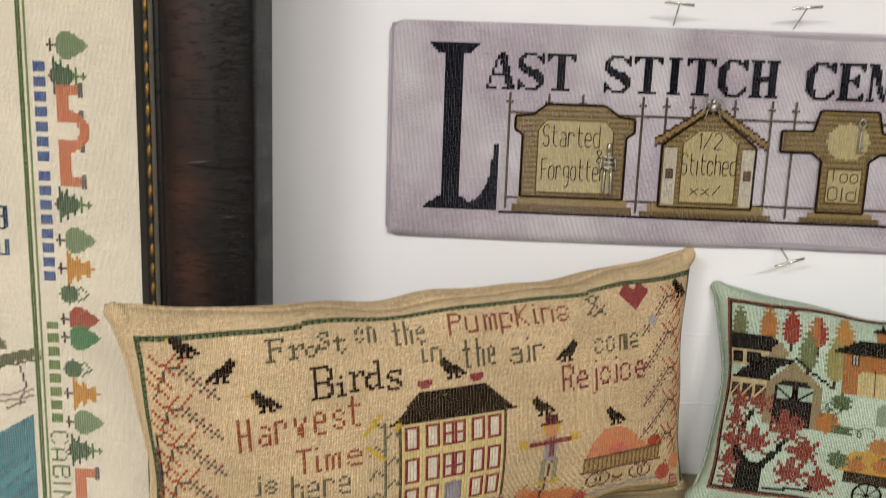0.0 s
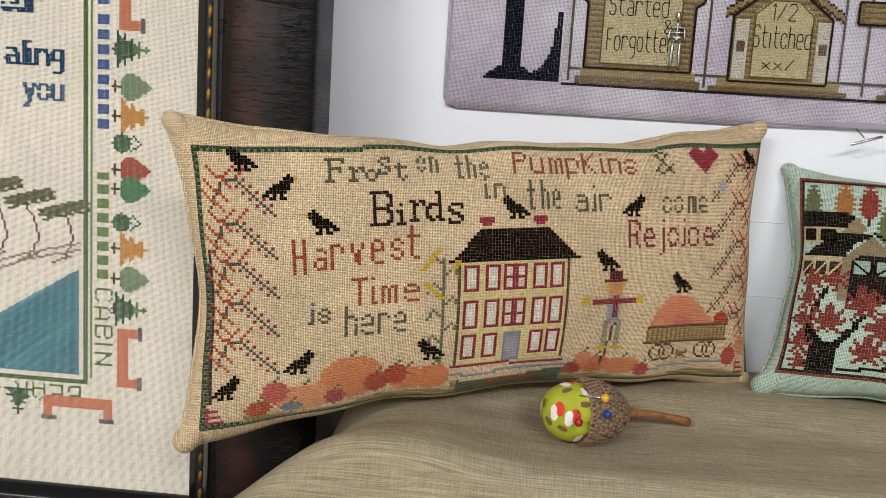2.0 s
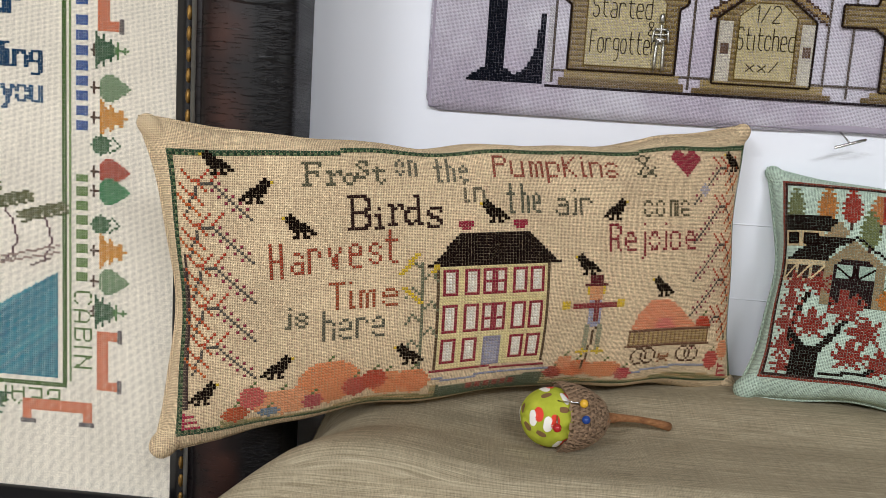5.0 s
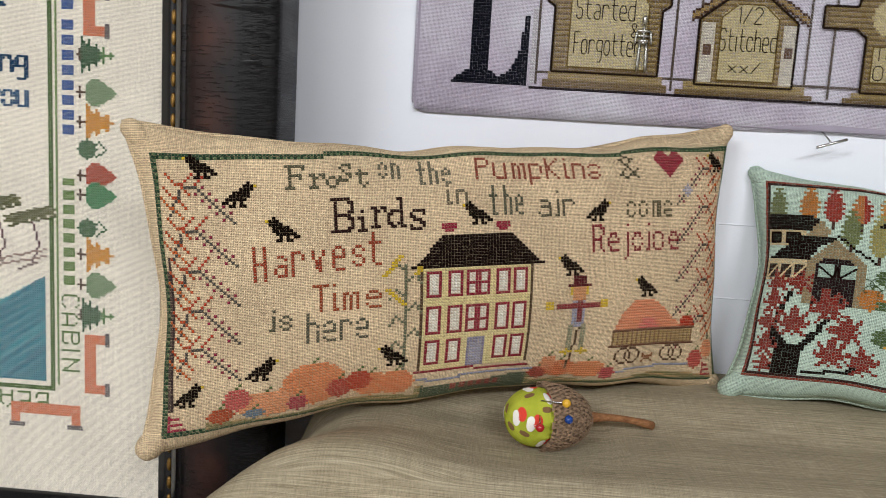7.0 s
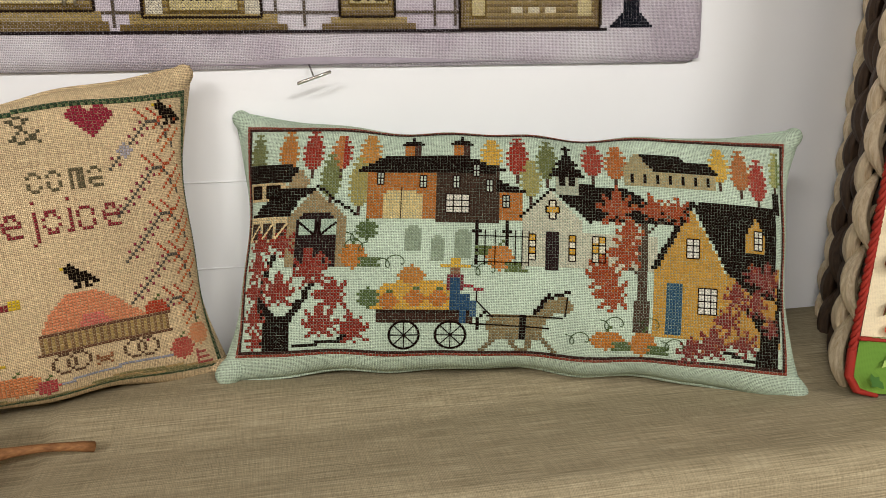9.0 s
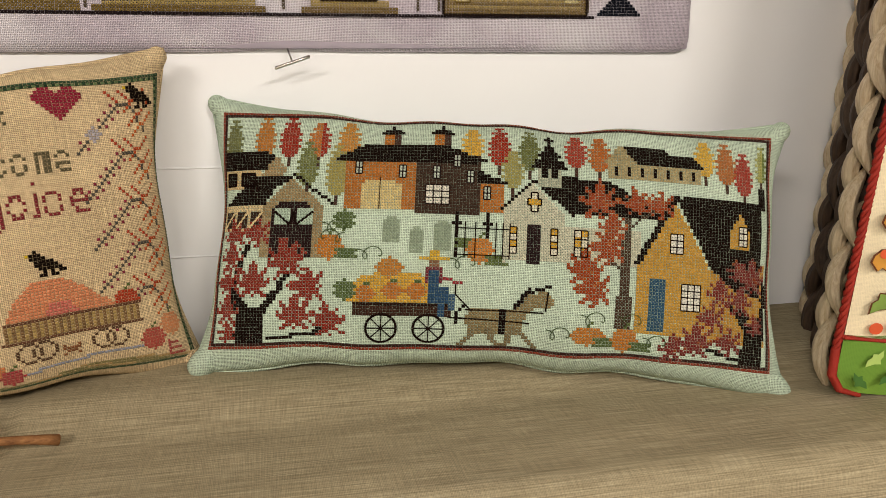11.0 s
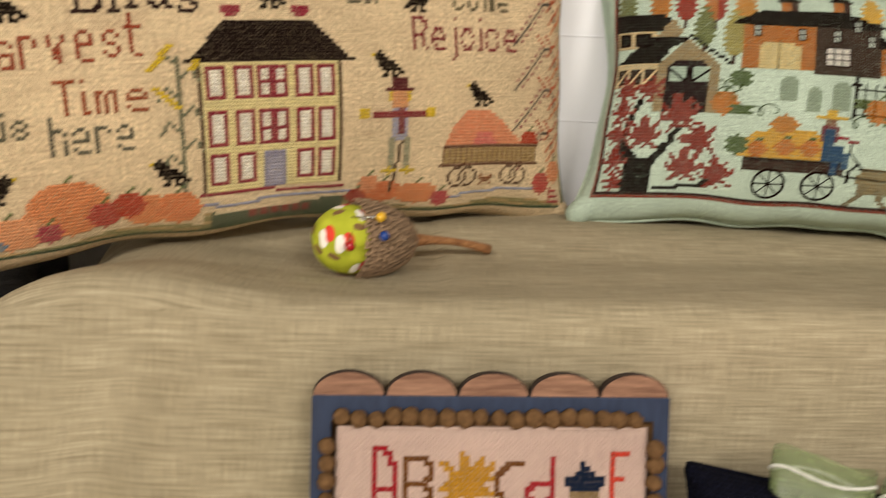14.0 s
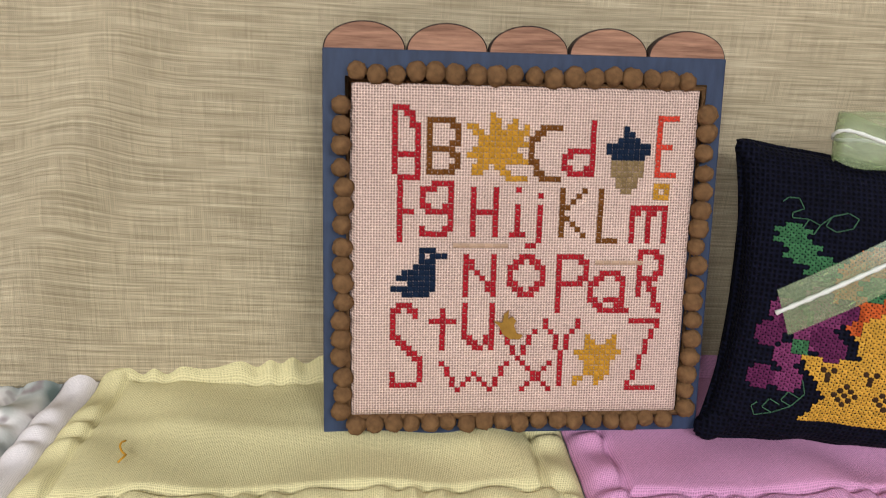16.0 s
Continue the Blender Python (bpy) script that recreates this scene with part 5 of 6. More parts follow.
def wall_sampler():
    w, h, dp = 0.4775, 0.1345, 0.0045
    root = thing("wall_sampler", "lilac evenweave sampler of stitched tombstones pinned to the wall", "sampler", at=(0.23, 0.543, 1.0445))
    r = 0.0035
    X, Z = np.meshgrid(np.linspace(0, w, 120), np.linspace(0, h, 50), indexing="ij")
    ex, ez = np.minimum(X, w - X), np.minimum(Z, h - Z)
    out = -dp * (1 - np.minimum(1, ex / r) ** 0.5 * 1.0) * 0.8 - dp * (1 - np.minimum(1, ez / r) ** 0.5) * 0.8
    corner = np.clip(1 - ex / 0.006, 0, 1) * np.clip(1 - ez / 0.006, 0, 1)
    sag = 0.0012 * np.exp(-((X - 0.25) / 0.02) ** 2) * np.clip(1 - Z / h, 0, 1)
    pts = WALLF.place(X + corner * 0.003 * np.sign(w / 2 - X), Z + corner * 0.003 * np.sign(h / 2 - Z) + sag, np.maximum(out, -dp) + 0.0006 * np.sin(17 * X))
    sheet("mounted_fabric", pts, np.stack([X, Z], -1), LILAC, root, "mottled lilac evenweave")
    part("mounting_board", box(bmesh.new(), (-0.005, 0.5412, 1.0462), (0.4695, 0.5455, 1.1772), 0.0015), plain("mount_card", "#a39aa8", 0.8), root)
    c = Needlework(WALLF, 0.0016, 0.0007)
    K, TAN1, TAN2, TAN3, DK, IR = "#12151f", "#7a6538", "#a8935c", "#d6c896", "#2d211c", "#5a4f40"
    for ch in "LY":
        c.motif("stitched_initial", "tall black stitched letter " + ch)
        if ch == "L":
            c.rect(22, 13, 28, 75, K)
            c.poly([(15, 76), (19, 72), (32, 72), (36, 76)], K)
            c.poly([(15, 12), (21, 17), (30, 17), (33, 14), (38, 18), (41, 26), (42, 38), (44, 38), (44, 12)], K)
        else:
            c.rect(267, 13, 272, 48, K)
            c.poly([(262, 12), (267, 17), (273, 17), (278, 12)], K)
            c.poly([(267, 46), (256, 73), (264, 73), (271, 52), (280, 73), (284, 73), (273, 46)], K)
            c.rect(253, 73, 267, 75, K)
            c.rect(276, 73, 288, 75, K)
    for text, i in (("AST", 38), ("STITCH", 83), ("CEMETER", 159)):
        c.motif("stitched_word", "black serif lettering " + text)
        for ch in text:
            c.sprite(i, 59, SLAB[ch], {"#": K})
            i += len(SLAB[ch][0]) + 1
    c.motif("stitched_fence", "dark grey stitched cemetery fence")
    for i in (47, 62, 75, 98, 107, 117, 133, 147, 156, 199, 206, 228, 258):
        c.rect(i, 13, i, 57, IR)
        c.sprite(i - 1, 53, [".#.", "###", ".#."], {"#": IR})
    c.line([(47, 50), (258, 50)], IR)
    c.line([(47, 17), (258, 17)], IR)
    c.rect(45, 11, 260, 11, "#241c1e")
    c.motif("stitched_fill", "pale grey-white stitched panel strips")
    c.rect(45, 13, 46, 40, "#d6d2d4")

    def carve(pts, inner, col, rim):
        c.poly(pts, rim)
        k = [((x - sum(p[0] for p in pts) / len(pts)) * 0.94, (y - sum(p[1] for p in pts) / len(pts)) * 0.95) for x, y in pts]
        cx, cy = sum(p[0] for p in pts) / len(pts), sum(p[1] for p in pts) / len(pts)
        before = dict(c.cells)
        c.poly([(cx + x, cy + y) for x, y in k], col)
        for (i, j), v in list(c.cells.items()):
            if v[1] == col and j % 2 and before.get((i, j)) != v:
                c.put(i, j, rim)
        c.poly(inner, TAN3)
        c.back([(x, y) for x, y in pts + pts[:1]], "#241a15", 0.95)
        c.back([(x, y) for x, y in inner + inner[:1]], "#6f5c34", 0.5)

    c.motif("stitched_tombstone", "tan stitched tombstone reading Started and Forgotten")
    carve([(53, 18), (53, 42), (50, 44), (50, 49), (57, 50), (62, 54), (84, 54), (90, 50), (96, 49), (96, 44), (93, 42), (93, 18)], [(59, 20), (59, 44), (62, 48), (85, 48), (88, 44), (88, 20)], TAN2, TAN1)
    c.rect(50, 12, 96, 14, TAN1)
    c.rect(52, 15, 94, 17, TAN2)
    c.word("Started", 61, 38, 83, 8, DK, sewn=False)
    c.word("&", 82, 32, 85, 5, DK, sewn=False)
    c.word("Forgotten", 61, 25, 86, 8, DK, sewn=False)
    c.motif("stitched_tombstone", "tan gabled tombstone reading half Stitched")
    carve([(107, 16), (107, 40), (125, 54), (143, 40), (143, 16)], [(115, 18), (115, 41), (121, 46), (130, 46), (136, 41), (136, 18)], TAN2, TAN1)
    for i in (108, 138):
        c.rect(i, 17, i + 4, 38, "#e0d9c6")
        c.rect(i + 1, 27, i + 3, 30, "#6f5640")
    for k in range(4):
        c.line([(104, 39 + k), (125, 53 + k)], "#a88d55" if k in (1, 2) else "#4a3528")
        c.line([(146, 39 + k), (125, 53 + k)], "#a88d55" if k in (1, 2) else "#4a3528")
    c.rect(100, 12, 150, 13, TAN1)
    c.rect(103, 14, 147, 16, TAN2)
    c.word("1/2", 121, 39, 130, 6, DK, sewn=False)
    c.word("Stitched", 115, 29, 136, 8, DK, sewn=False)
    c.word("xx/", 119, 21, 131, 4, DK, sewn=False)
    c.motif("stitched_tombstone", "tan stitched cross reading Too Old")
    carve([(168, 16), (168, 36), (164, 39), (152, 39), (152, 47), (164, 47), (166, 55), (188, 55), (190, 47), (203, 47), (203, 39), (190, 39), (186, 36), (186, 16)],
          [(171, 20), (171, 33), (184, 33), (184, 20)], TAN2, TAN1)
    c.blob(177, 43, 8, 7, TAN3)
    c.rect(162, 12, 192, 13, TAN1)
    c.rect(165, 14, 189, 15, TAN2)
    c.word("Too", 172, 28, 183, 5, DK, sewn=False)
    c.word("Old", 172, 21, 183, 5, DK, sewn=False)
    c.motif("stitched_tombstone", "tan stitched slab with plain marks")
    carve([(208, 12), (208, 55), (258, 55), (258, 12)], [(212, 16), (212, 52), (217, 52), (217, 16)], TAN2, TAN1)
    c.rect(250, 16, 254, 52, TAN3)
    c.rect(221, 22, 246, 50, "#8d7846")
    for j in (46, 41, 36, 31, 26):
        c.rect(224, j, 243, j, "#6f5c34")
    for i in (226, 232, 238):
        c.rect(i, 17, i + 3, 18, "#e6dec4")
    c.finish(root)
    return root


wall_sampler()


def charm(name, label, blobs, at, out=0.0025):
    """A small cast charm made of rods and knobs, sewn on the sampler; places in millimetres."""
    bm = bmesh.new()
    for (x0, z0), (x1, z1), r in blobs:
        a, b = (WALLF.place(at[0] + x * 0.001, at[1] + z * 0.001, out) for x, z in ((x0, z0), (x1, z1)))
        t = tube([a.tolist(), ((a * 3 + b) / 4).tolist(), ((a + b * 3) / 4).tolist(), b.tolist()], [r * 0.0007, r * 0.001, r * 0.001, r * 0.0007], 8)
        me = bpy.data.meshes.new("x")
        t.to_mesh(me)
        t.free()
        bm.from_mesh(me)
        bpy.data.meshes.remove(me)
    return tagged(part(name, bm, PEWTER, None), label, "charm")


legs = []
for s in (-1, 1):
    for k, (dx, dz) in enumerate(((7, 5), (8, 1), (7, -3), (5, -7))):
        legs += [((0, 0), (s * dx * 0.6, dz * 0.6 + 2.5), 0.45), ((s * dx * 0.6, dz * 0.6 + 2.5), (s * dx, dz - 1), 0.4)]
charm("spider_charm", "silver spider charm sewn on the sampler", [((0, -3), (0, 2), 2.6), ((0, 2), (0, 4.5), 1.6), ((-1, 6), (1, 6), 0.6)] + legs, (0.2, 0.088))
charm("long_charm", "slim silver charm sewn on the sampler", [((0, 17), (0, 12), 1.6), ((0, 12), (0, 2), 0.8), ((-4, 8), (4, 8), 0.9), ((-4, 8), (-5, 0), 0.7), ((4, 8), (5, 0), 0.7), ((-3, 5), (3, 5), 0.8), ((-3, 2), (3, 2), 1.4),
      ((-2, 1), (-2.5, -16), 1.0), ((2, 1), (2.5, -16), 1.0), ((0, 2), (0, 0), 1.6), ((-4, 5), (4, 5), 0.7)], (0.1385, 0.047))
charm("key_charm", "silver key charm sewn on the sampler", [((-2.5, 9), (0, 12), 0.8), ((0, 12), (2.5, 9), 0.8), ((-2.5, 9), (0, 6), 0.8), ((2.5, 9), (0, 6), 0.8), ((0, 6), (-0.5, -9), 0.8), ((-0.5, -8), (2.5, -8), 0.9), ((-0.5, -5), (2, -5), 0.8)], (0.2905, 0.072))
charm("scissors_charm", "silver scissors charm sewn on the sampler", [((-6, 8), (4, -8), 1.0), ((-2, 9), (3, -8), 0.8), ((-8, 9), (-5, 12), 0.9), ((-5, 12), (-3, 9), 0.9), ((-8, 9), (-6, 7), 0.9), ((-2, 12), (1, 11), 0.9), ((1, 11), (0, 8), 0.9)], (0.4035, 0.052))


def t_pin(x, z, tilt, dx):
    root = thing("t_pin", "bright steel T-pin pushed into the wall", "pin", "pins in the wall", at=(x, 0.54, z))
    part("pin_head", tube([(x - 0.0088, 0.531, z - tilt), (x - 0.0085, 0.531, z - tilt), (x + 0.0085, 0.531, z + tilt), (x + 0.0088, 0.531, z + tilt)], [0.0006, 0.0009, 0.0009, 0.0006], 8), STEEL, root)
    part("pin_shaft", tube([(x, 0.531, z), (x - dx, 0.546, z + 0.0088 if z < 1.1 else z - 0.0105)], 0.0005, 6), STEEL, root)


t_pin(0.2467, 1.0393, 0.0028, 0.0022)
t_pin(0.2405, 1.1915, 0.0008, 0.001)
t_pin(0.166, 1.1915, -0.0006, -0.001)

# creases and seams of the white wall covering
for z, x0, x1 in ((0.985, 0.14, 0.26), (0.938, 0.14, 0.26)):
    bm = tube([(x, 0.5456 + 0.0003 * math.sin(40 * x), z + 0.0012 * math.sin(9 * x)) for x in np.linspace(x0, x1, 40)], 0.0005, 6)
    tagged(part("trim", bm, WALL_WHITE, None), "faint crease across the white wall covering", "crease", "", "structure")


# ---- alphabet board ----
BOARDF = Flat((0.067, 0.3306, 0.7286), 0, 12)


SEWN = {
    "t": ["..#..", "..#..", "#####", "..#..", "..#..", "..#..", "..#..", "..#.."],
    "A": ["###..", "#.##.", "#..#.", "#..##", "#...#", "#...#", "#...#", "#...#", "#####", "#...#", "#...#", "#...#"],
    "B": ["#####.", "#...##", "#....#", "#....#", "#...##", "#####.", "#...##", "#....#", "#...##", "#####."],
    "C": ["..####", ".##...", "##....", "#.....", "#.....", "#.....", "##....", ".#....", ".##...", "..####"],
    "d": [".....#", ".....#", ".....#", ".....#", ".....#", ".#####", "##...#", "#....#", "##..##", ".#####"],
    "g": ["..####", "###..#", "#....#", "#....#", "##..##", ".#####", ".....#", ".....#", "#...##", "#####."],
    "m": ["#######", "##.##.#", "#..#..#", "#..#..#", "#..#..#", "#..#..#", "#..#..#"],
    "O": ["..###..", ".##.##.", "##...##", "#.....#", "#.....#", "##...##", ".##.##.", "..###.."],
    "Q": ["..####..", ".##..##.", "##....#.", "#.....#.", "#.....#.", "##.####.", ".##..##.", "..######"],
    "R": ["####.", "#..##", "#...#", "#...#", "#..##", "####.", "#.#..", "#.##.", "#..#.", "...#.", "...##", "....#"],
    "P": ["#####.", "#...##", "#....#", "#....#", "#...##", "#####.", "#.....", "#.....", "#.....", "#.....", "#....."],
    "S": [".###..", "##.##.", "#...#.", "#.....", "#.....", "#.....", "##....", ".##...", "..##..", "...##.", "....##", ".....#", ".....#", "#....#", "#....#", "#####."],
    "u": ["#....#", "#....#", "#....#", "#....#", "#....#", "#....#", "##..##", ".##.##", "..##.#"],
}


def alphabet_board():
    w, h = 0.1300, 0.1275
    root = thing("alphabet_board", "blue painted board with stitched alphabet, standing on the quilt", "sampler", at=(0.13, 0.331, 0.7286))
    x, z, o = BOARDF.x, BOARDF.z, BOARDF.out
    M = Matrix(((x[0], -o[0], z[0], BOARDF.base[0]), (x[1], -o[1], z[1], BOARDF.base[1]), (x[2], -o[2], z[2], BOARDF.base[2]), (0, 0, 0, 1)))

    def put(bm):
        bm.transform(M)
        return bm

    blue = Mat("slate_blue_paint", 0.6, 0, 0.35)
    oc = blue.coords((1, 1, 1), "Object")
    brush = blue.noise(blue.coords((400, 400, 18), "Object"), 1.0, 4)
    blue.base(blue.mix(blue.ramp(brush, [(0.3, (0, 0, 0, 1)), (0.7, (1, 1, 1, 1))]), lin("#1c2840"), lin("#26344e")))
    blue.bump(brush, 0.25, 0.0005)
    part("panel", put(box(bmesh.new(), (0, 0, 0), (w, 0.006, h), 0.0006)), blue.m, root, "slate blue painted panel")
    wood = grained("cedar_scallop", "#5f4030", "#a47c64", "X", rough=0.8)
    edge = plain("dark_edge", "#2b1b14", 0.7)
    for k in range(5):
        bm = bmesh.new()
        cx, r = w * (k + 0.5) / 5, w / 10 * 0.965
        ring = [(cx + r * 1.02 * math.cos(t), h + 0.0085 * math.sin(t)) for t in np.linspace(0, math.pi, 24)]
        f = [bm.verts.new((px, 0.001, pz)) for px, pz in ring]
        b = [bm.verts.new((px, 0.005, pz)) for px, pz in ring]
        inner = [bm.verts.new((cx + (px - cx) * 0.97, 0.0006, h + (pz - h) * 0.95)) for px, pz in ring]
        bm.faces.new(inner[::-1])
        for i in range(len(ring) - 1):
            bm.faces.new((f[i], inner[i], inner[i + 1], f[i + 1])).material_index = 1
        bm.faces.new((f[0], f[-1], inner[-1], inner[0]))
        bm.faces.new(b)
        for i in range(len(ring)):
            n = (i + 1) % len(ring)
            bm.faces.new((f[i], f[n], b[n], b[i])).material_index = 1
        bmesh.ops.recalc_face_normals(bm, faces=bm.faces)
        part("scallop", put(bm), [wood, edge], root, "reddish wooden scallop with a dark edge")
    # stitched square
    fx0, fx1, fz0, fz1 = 0.0085, 0.1220, 0.0070, 0.1180
    pad = 0.0038
    X, Z = np.meshgrid(np.linspace(fx0, fx1, 60), np.linspace(fz0, fz1, 60), indexing="ij")
    e = np.minimum(np.minimum(X - fx0, fx1 - X), np.minimum(Z - fz0, fz1 - Z))
    out = pad * np.minimum(1, (e / 0.0025)) ** 0.45
    sheet("stitched_square", BOARDF.place(X, Z, out), np.stack([X, Z], -1), AIDA, root, "blush pink even-weave fabric over padding")
    pm = plain("pompom_felt", "#74573a", 0.98, 0, 0.3, 420, 1.0, 0.1)
    pom = bpy.data.meshes.new("pompom")
    b = ball((0, 0, 0), 0.0032, 16, 12)
    rng = random.Random(4)
    for v in b.verts:
        v.co *= 1 + rng.uniform(-0.09, 0.09)
    b.to_mesh(pom)
    b.free()
    pom.materials.append(pm)
    spots = [(fx0 + 0.002 + 0.00625 * k, fz) for k in range(18) for fz in (fz0 - 0.0018, fz1 + 0.0022)] + [(fx, fz0 + 0.002 + 0.0063 * k) for k in range(17) for fx in (fx0 - 0.0022, fx1 + 0.0022)]
    for k, (px, pz) in enumerate(spots):
        ob = new("pompom", pom)
        ob.parent, ob.matrix_parent_inverse = root, Matrix.Translation(-root.location)
        ob.location = BOARDF.place(px + rng.uniform(-0.0006, 0.0006), pz + rng.uniform(-0.0006, 0.0006), 0.0026).tolist()
        ob.rotation_euler = (rng.uniform(0, 6), rng.uniform(0, 6), 0)
        s = rng.uniform(0.9, 1.08)
        ob.scale = (s, s, s)
    cord = [(fx0 - 0.0005, fz0), (fx1 + 0.0005, fz0), (fx1 + 0.0005, fz1), (fx0 - 0.0005, fz1), (fx0 - 0.0005, fz0)]
    part("trim_braid", tube([BOARDF.place(a, b, 0.0012).tolist() for a, b in cord], 0.0014, 8), pm, root, "brown pompom braid")
    c = Needlework(BOARDF, 0.001815, pad + 0.0002, 0.66, 0.44)
    R, B, K, Y = "#9e1f28", "#6b421c", "#182438", "#b8862a"
    boxes = [("A", 12, 49, 16, 60, R), ("B", 18, 49, 22, 58, B), ("C", 36, 48, 42, 58, B), ("d", 42, 49, 48, 60, R), ("E", 59, 49, 62, 59, "#c4402f"),
             ("F", 13, 37, 16, 48, R), ("g", 17, 38, 22, 47, R), ("H", 26, 38, 30, 46, R), ("i", 33, 38, 35, 46, R), ("j", 36, 36, 38, 45, R), ("K", 42, 38, 46, 46, B), ("L", 49, 37, 52, 46, B), ("m", 55, 37, 61, 43, R),
             ("N", 25, 27, 30, 34, R), ("O", 33, 27, 39, 34, R), ("P", 42, 24, 47, 35, R), ("Q", 48, 24, 55, 32, R), ("R", 57, 24, 61, 35, R),
             ("S", 12, 10, 17, 25, R), ("t", 19, 17, 23, 24, R), ("u", 25, 17, 30, 25, R), ("v", 32, 15, 38, 20, R), ("w", 21, 9, 33, 14, R), ("x", 36, 9, 41, 14, R), ("Y", 40, 10, 46, 22, R), ("Z", 56, 9, 61, 22, R)]
    for ch, i0, j0, i1, j1, col in boxes:
        c.motif("stitched_letter", "stitched letter " + ch)
        if ch in SEWN:
            c.sprite(i0, j0, SEWN[ch], {"#": col})
        else:
            c.glyph(ch, i0, j0, i1, j1, col)
    LEAF = ["....Y.......", "....YY..Y...", "YY..YY.YY.Y.", ".YY.YYYYYYY.", "..YYYYYYYY..", "..YYYYYYYYY.", ".YYYYYYYY...", "YYYYYYYYYY..", "..YYYYYYYYY.", ".YYY.YY.....", ".YY...YY....", ".......YYYY."]
    STAR = ["..Y....Y.", "..YY..YY.", "..YYYYYY.", "YYYYYYYYY", ".YYYYYYY.", "..YYYYY..", "..YYYYY..", "..YYYYY..", "YY..YY...", "Y...Y...."]
    for i, j in ((25, 48), (46, 10)):
        c.motif("stitched_leaf", "golden yellow stitched leaf")
        c.sprite(i, j, LEAF if j > 30 else STAR, {"Y": Y})
    c.motif("stitched_acorn", "blue-capped brown stitched acorn")
    c.sprite(50, 46, ["...K....", "...KK...", "..KKKK..", "KKKKKKKK", "KKKKKKKK", ".KKKKKK.", ".BBBBBB.", ".BBBBBB.", ".BBBBBB.", "..BBBB..", "..BBBB..", "...BB..."], {"K": K, "B": "#85704e"})
    c.motif("stitched_square_mark", "small yellow stitched square")
    c.ring(59, 45, 61, 47, Y)
    c.motif("stitched_bird", "dark blue stitched crow")
    c.sprite(12, 27, [".....KKK..", ".....K.KKK", ".....KKK..", "....KKKK..", "..KKKKKK..", ".KKKKKKK..", "...KKKKK..", "KKKKKKKK..", "..KKKKK..."], {"K": K})
    for i, j, n in ((23, 36, 9), (49, 33, 8)):
        c.motif("stitched_bar", "faint tan stitched bar")
        c.back([(i, j + 0.5), (i + n + 1, j + 0.5)], "#b3977f", 0.8)
    c.finish(root)
    bm = bmesh.new()
    body = [(0, 3), (2, 4), (3.4, 2.4), (2.6, 0.4), (3.8, -3), (6.4, -4), (5, -5.6), (1, -5.4), (-2, -3.4), (-3.6, 0), (-6, 2.2), (-2.4, 1.4), (-1.6, 5), (0.2, 6.6)]
    fr = [bm.verts.new((0.0605 + px * 0.0008, -pad - 0.0018, 0.0395 + pz * 0.0008)) for px, pz in body]
    bk = [bm.verts.new((0.0605 + px * 0.0008, -pad - 0.0006, 0.0395 + pz * 0.0008)) for px, pz in body]
    bm.faces.new(fr)
    bm.faces.new(bk[::-1])
    for i in range(len(body)):
        n = (i + 1) % len(body)
        bm.faces.new((fr[i], bk[i], bk[n], fr[n]))
    bmesh.ops.recalc_face_normals(bm, faces=bm.faces)
    part("brass_bird", put(bm), BRASS, root, "antique brass bird charm")


alphabet_board()


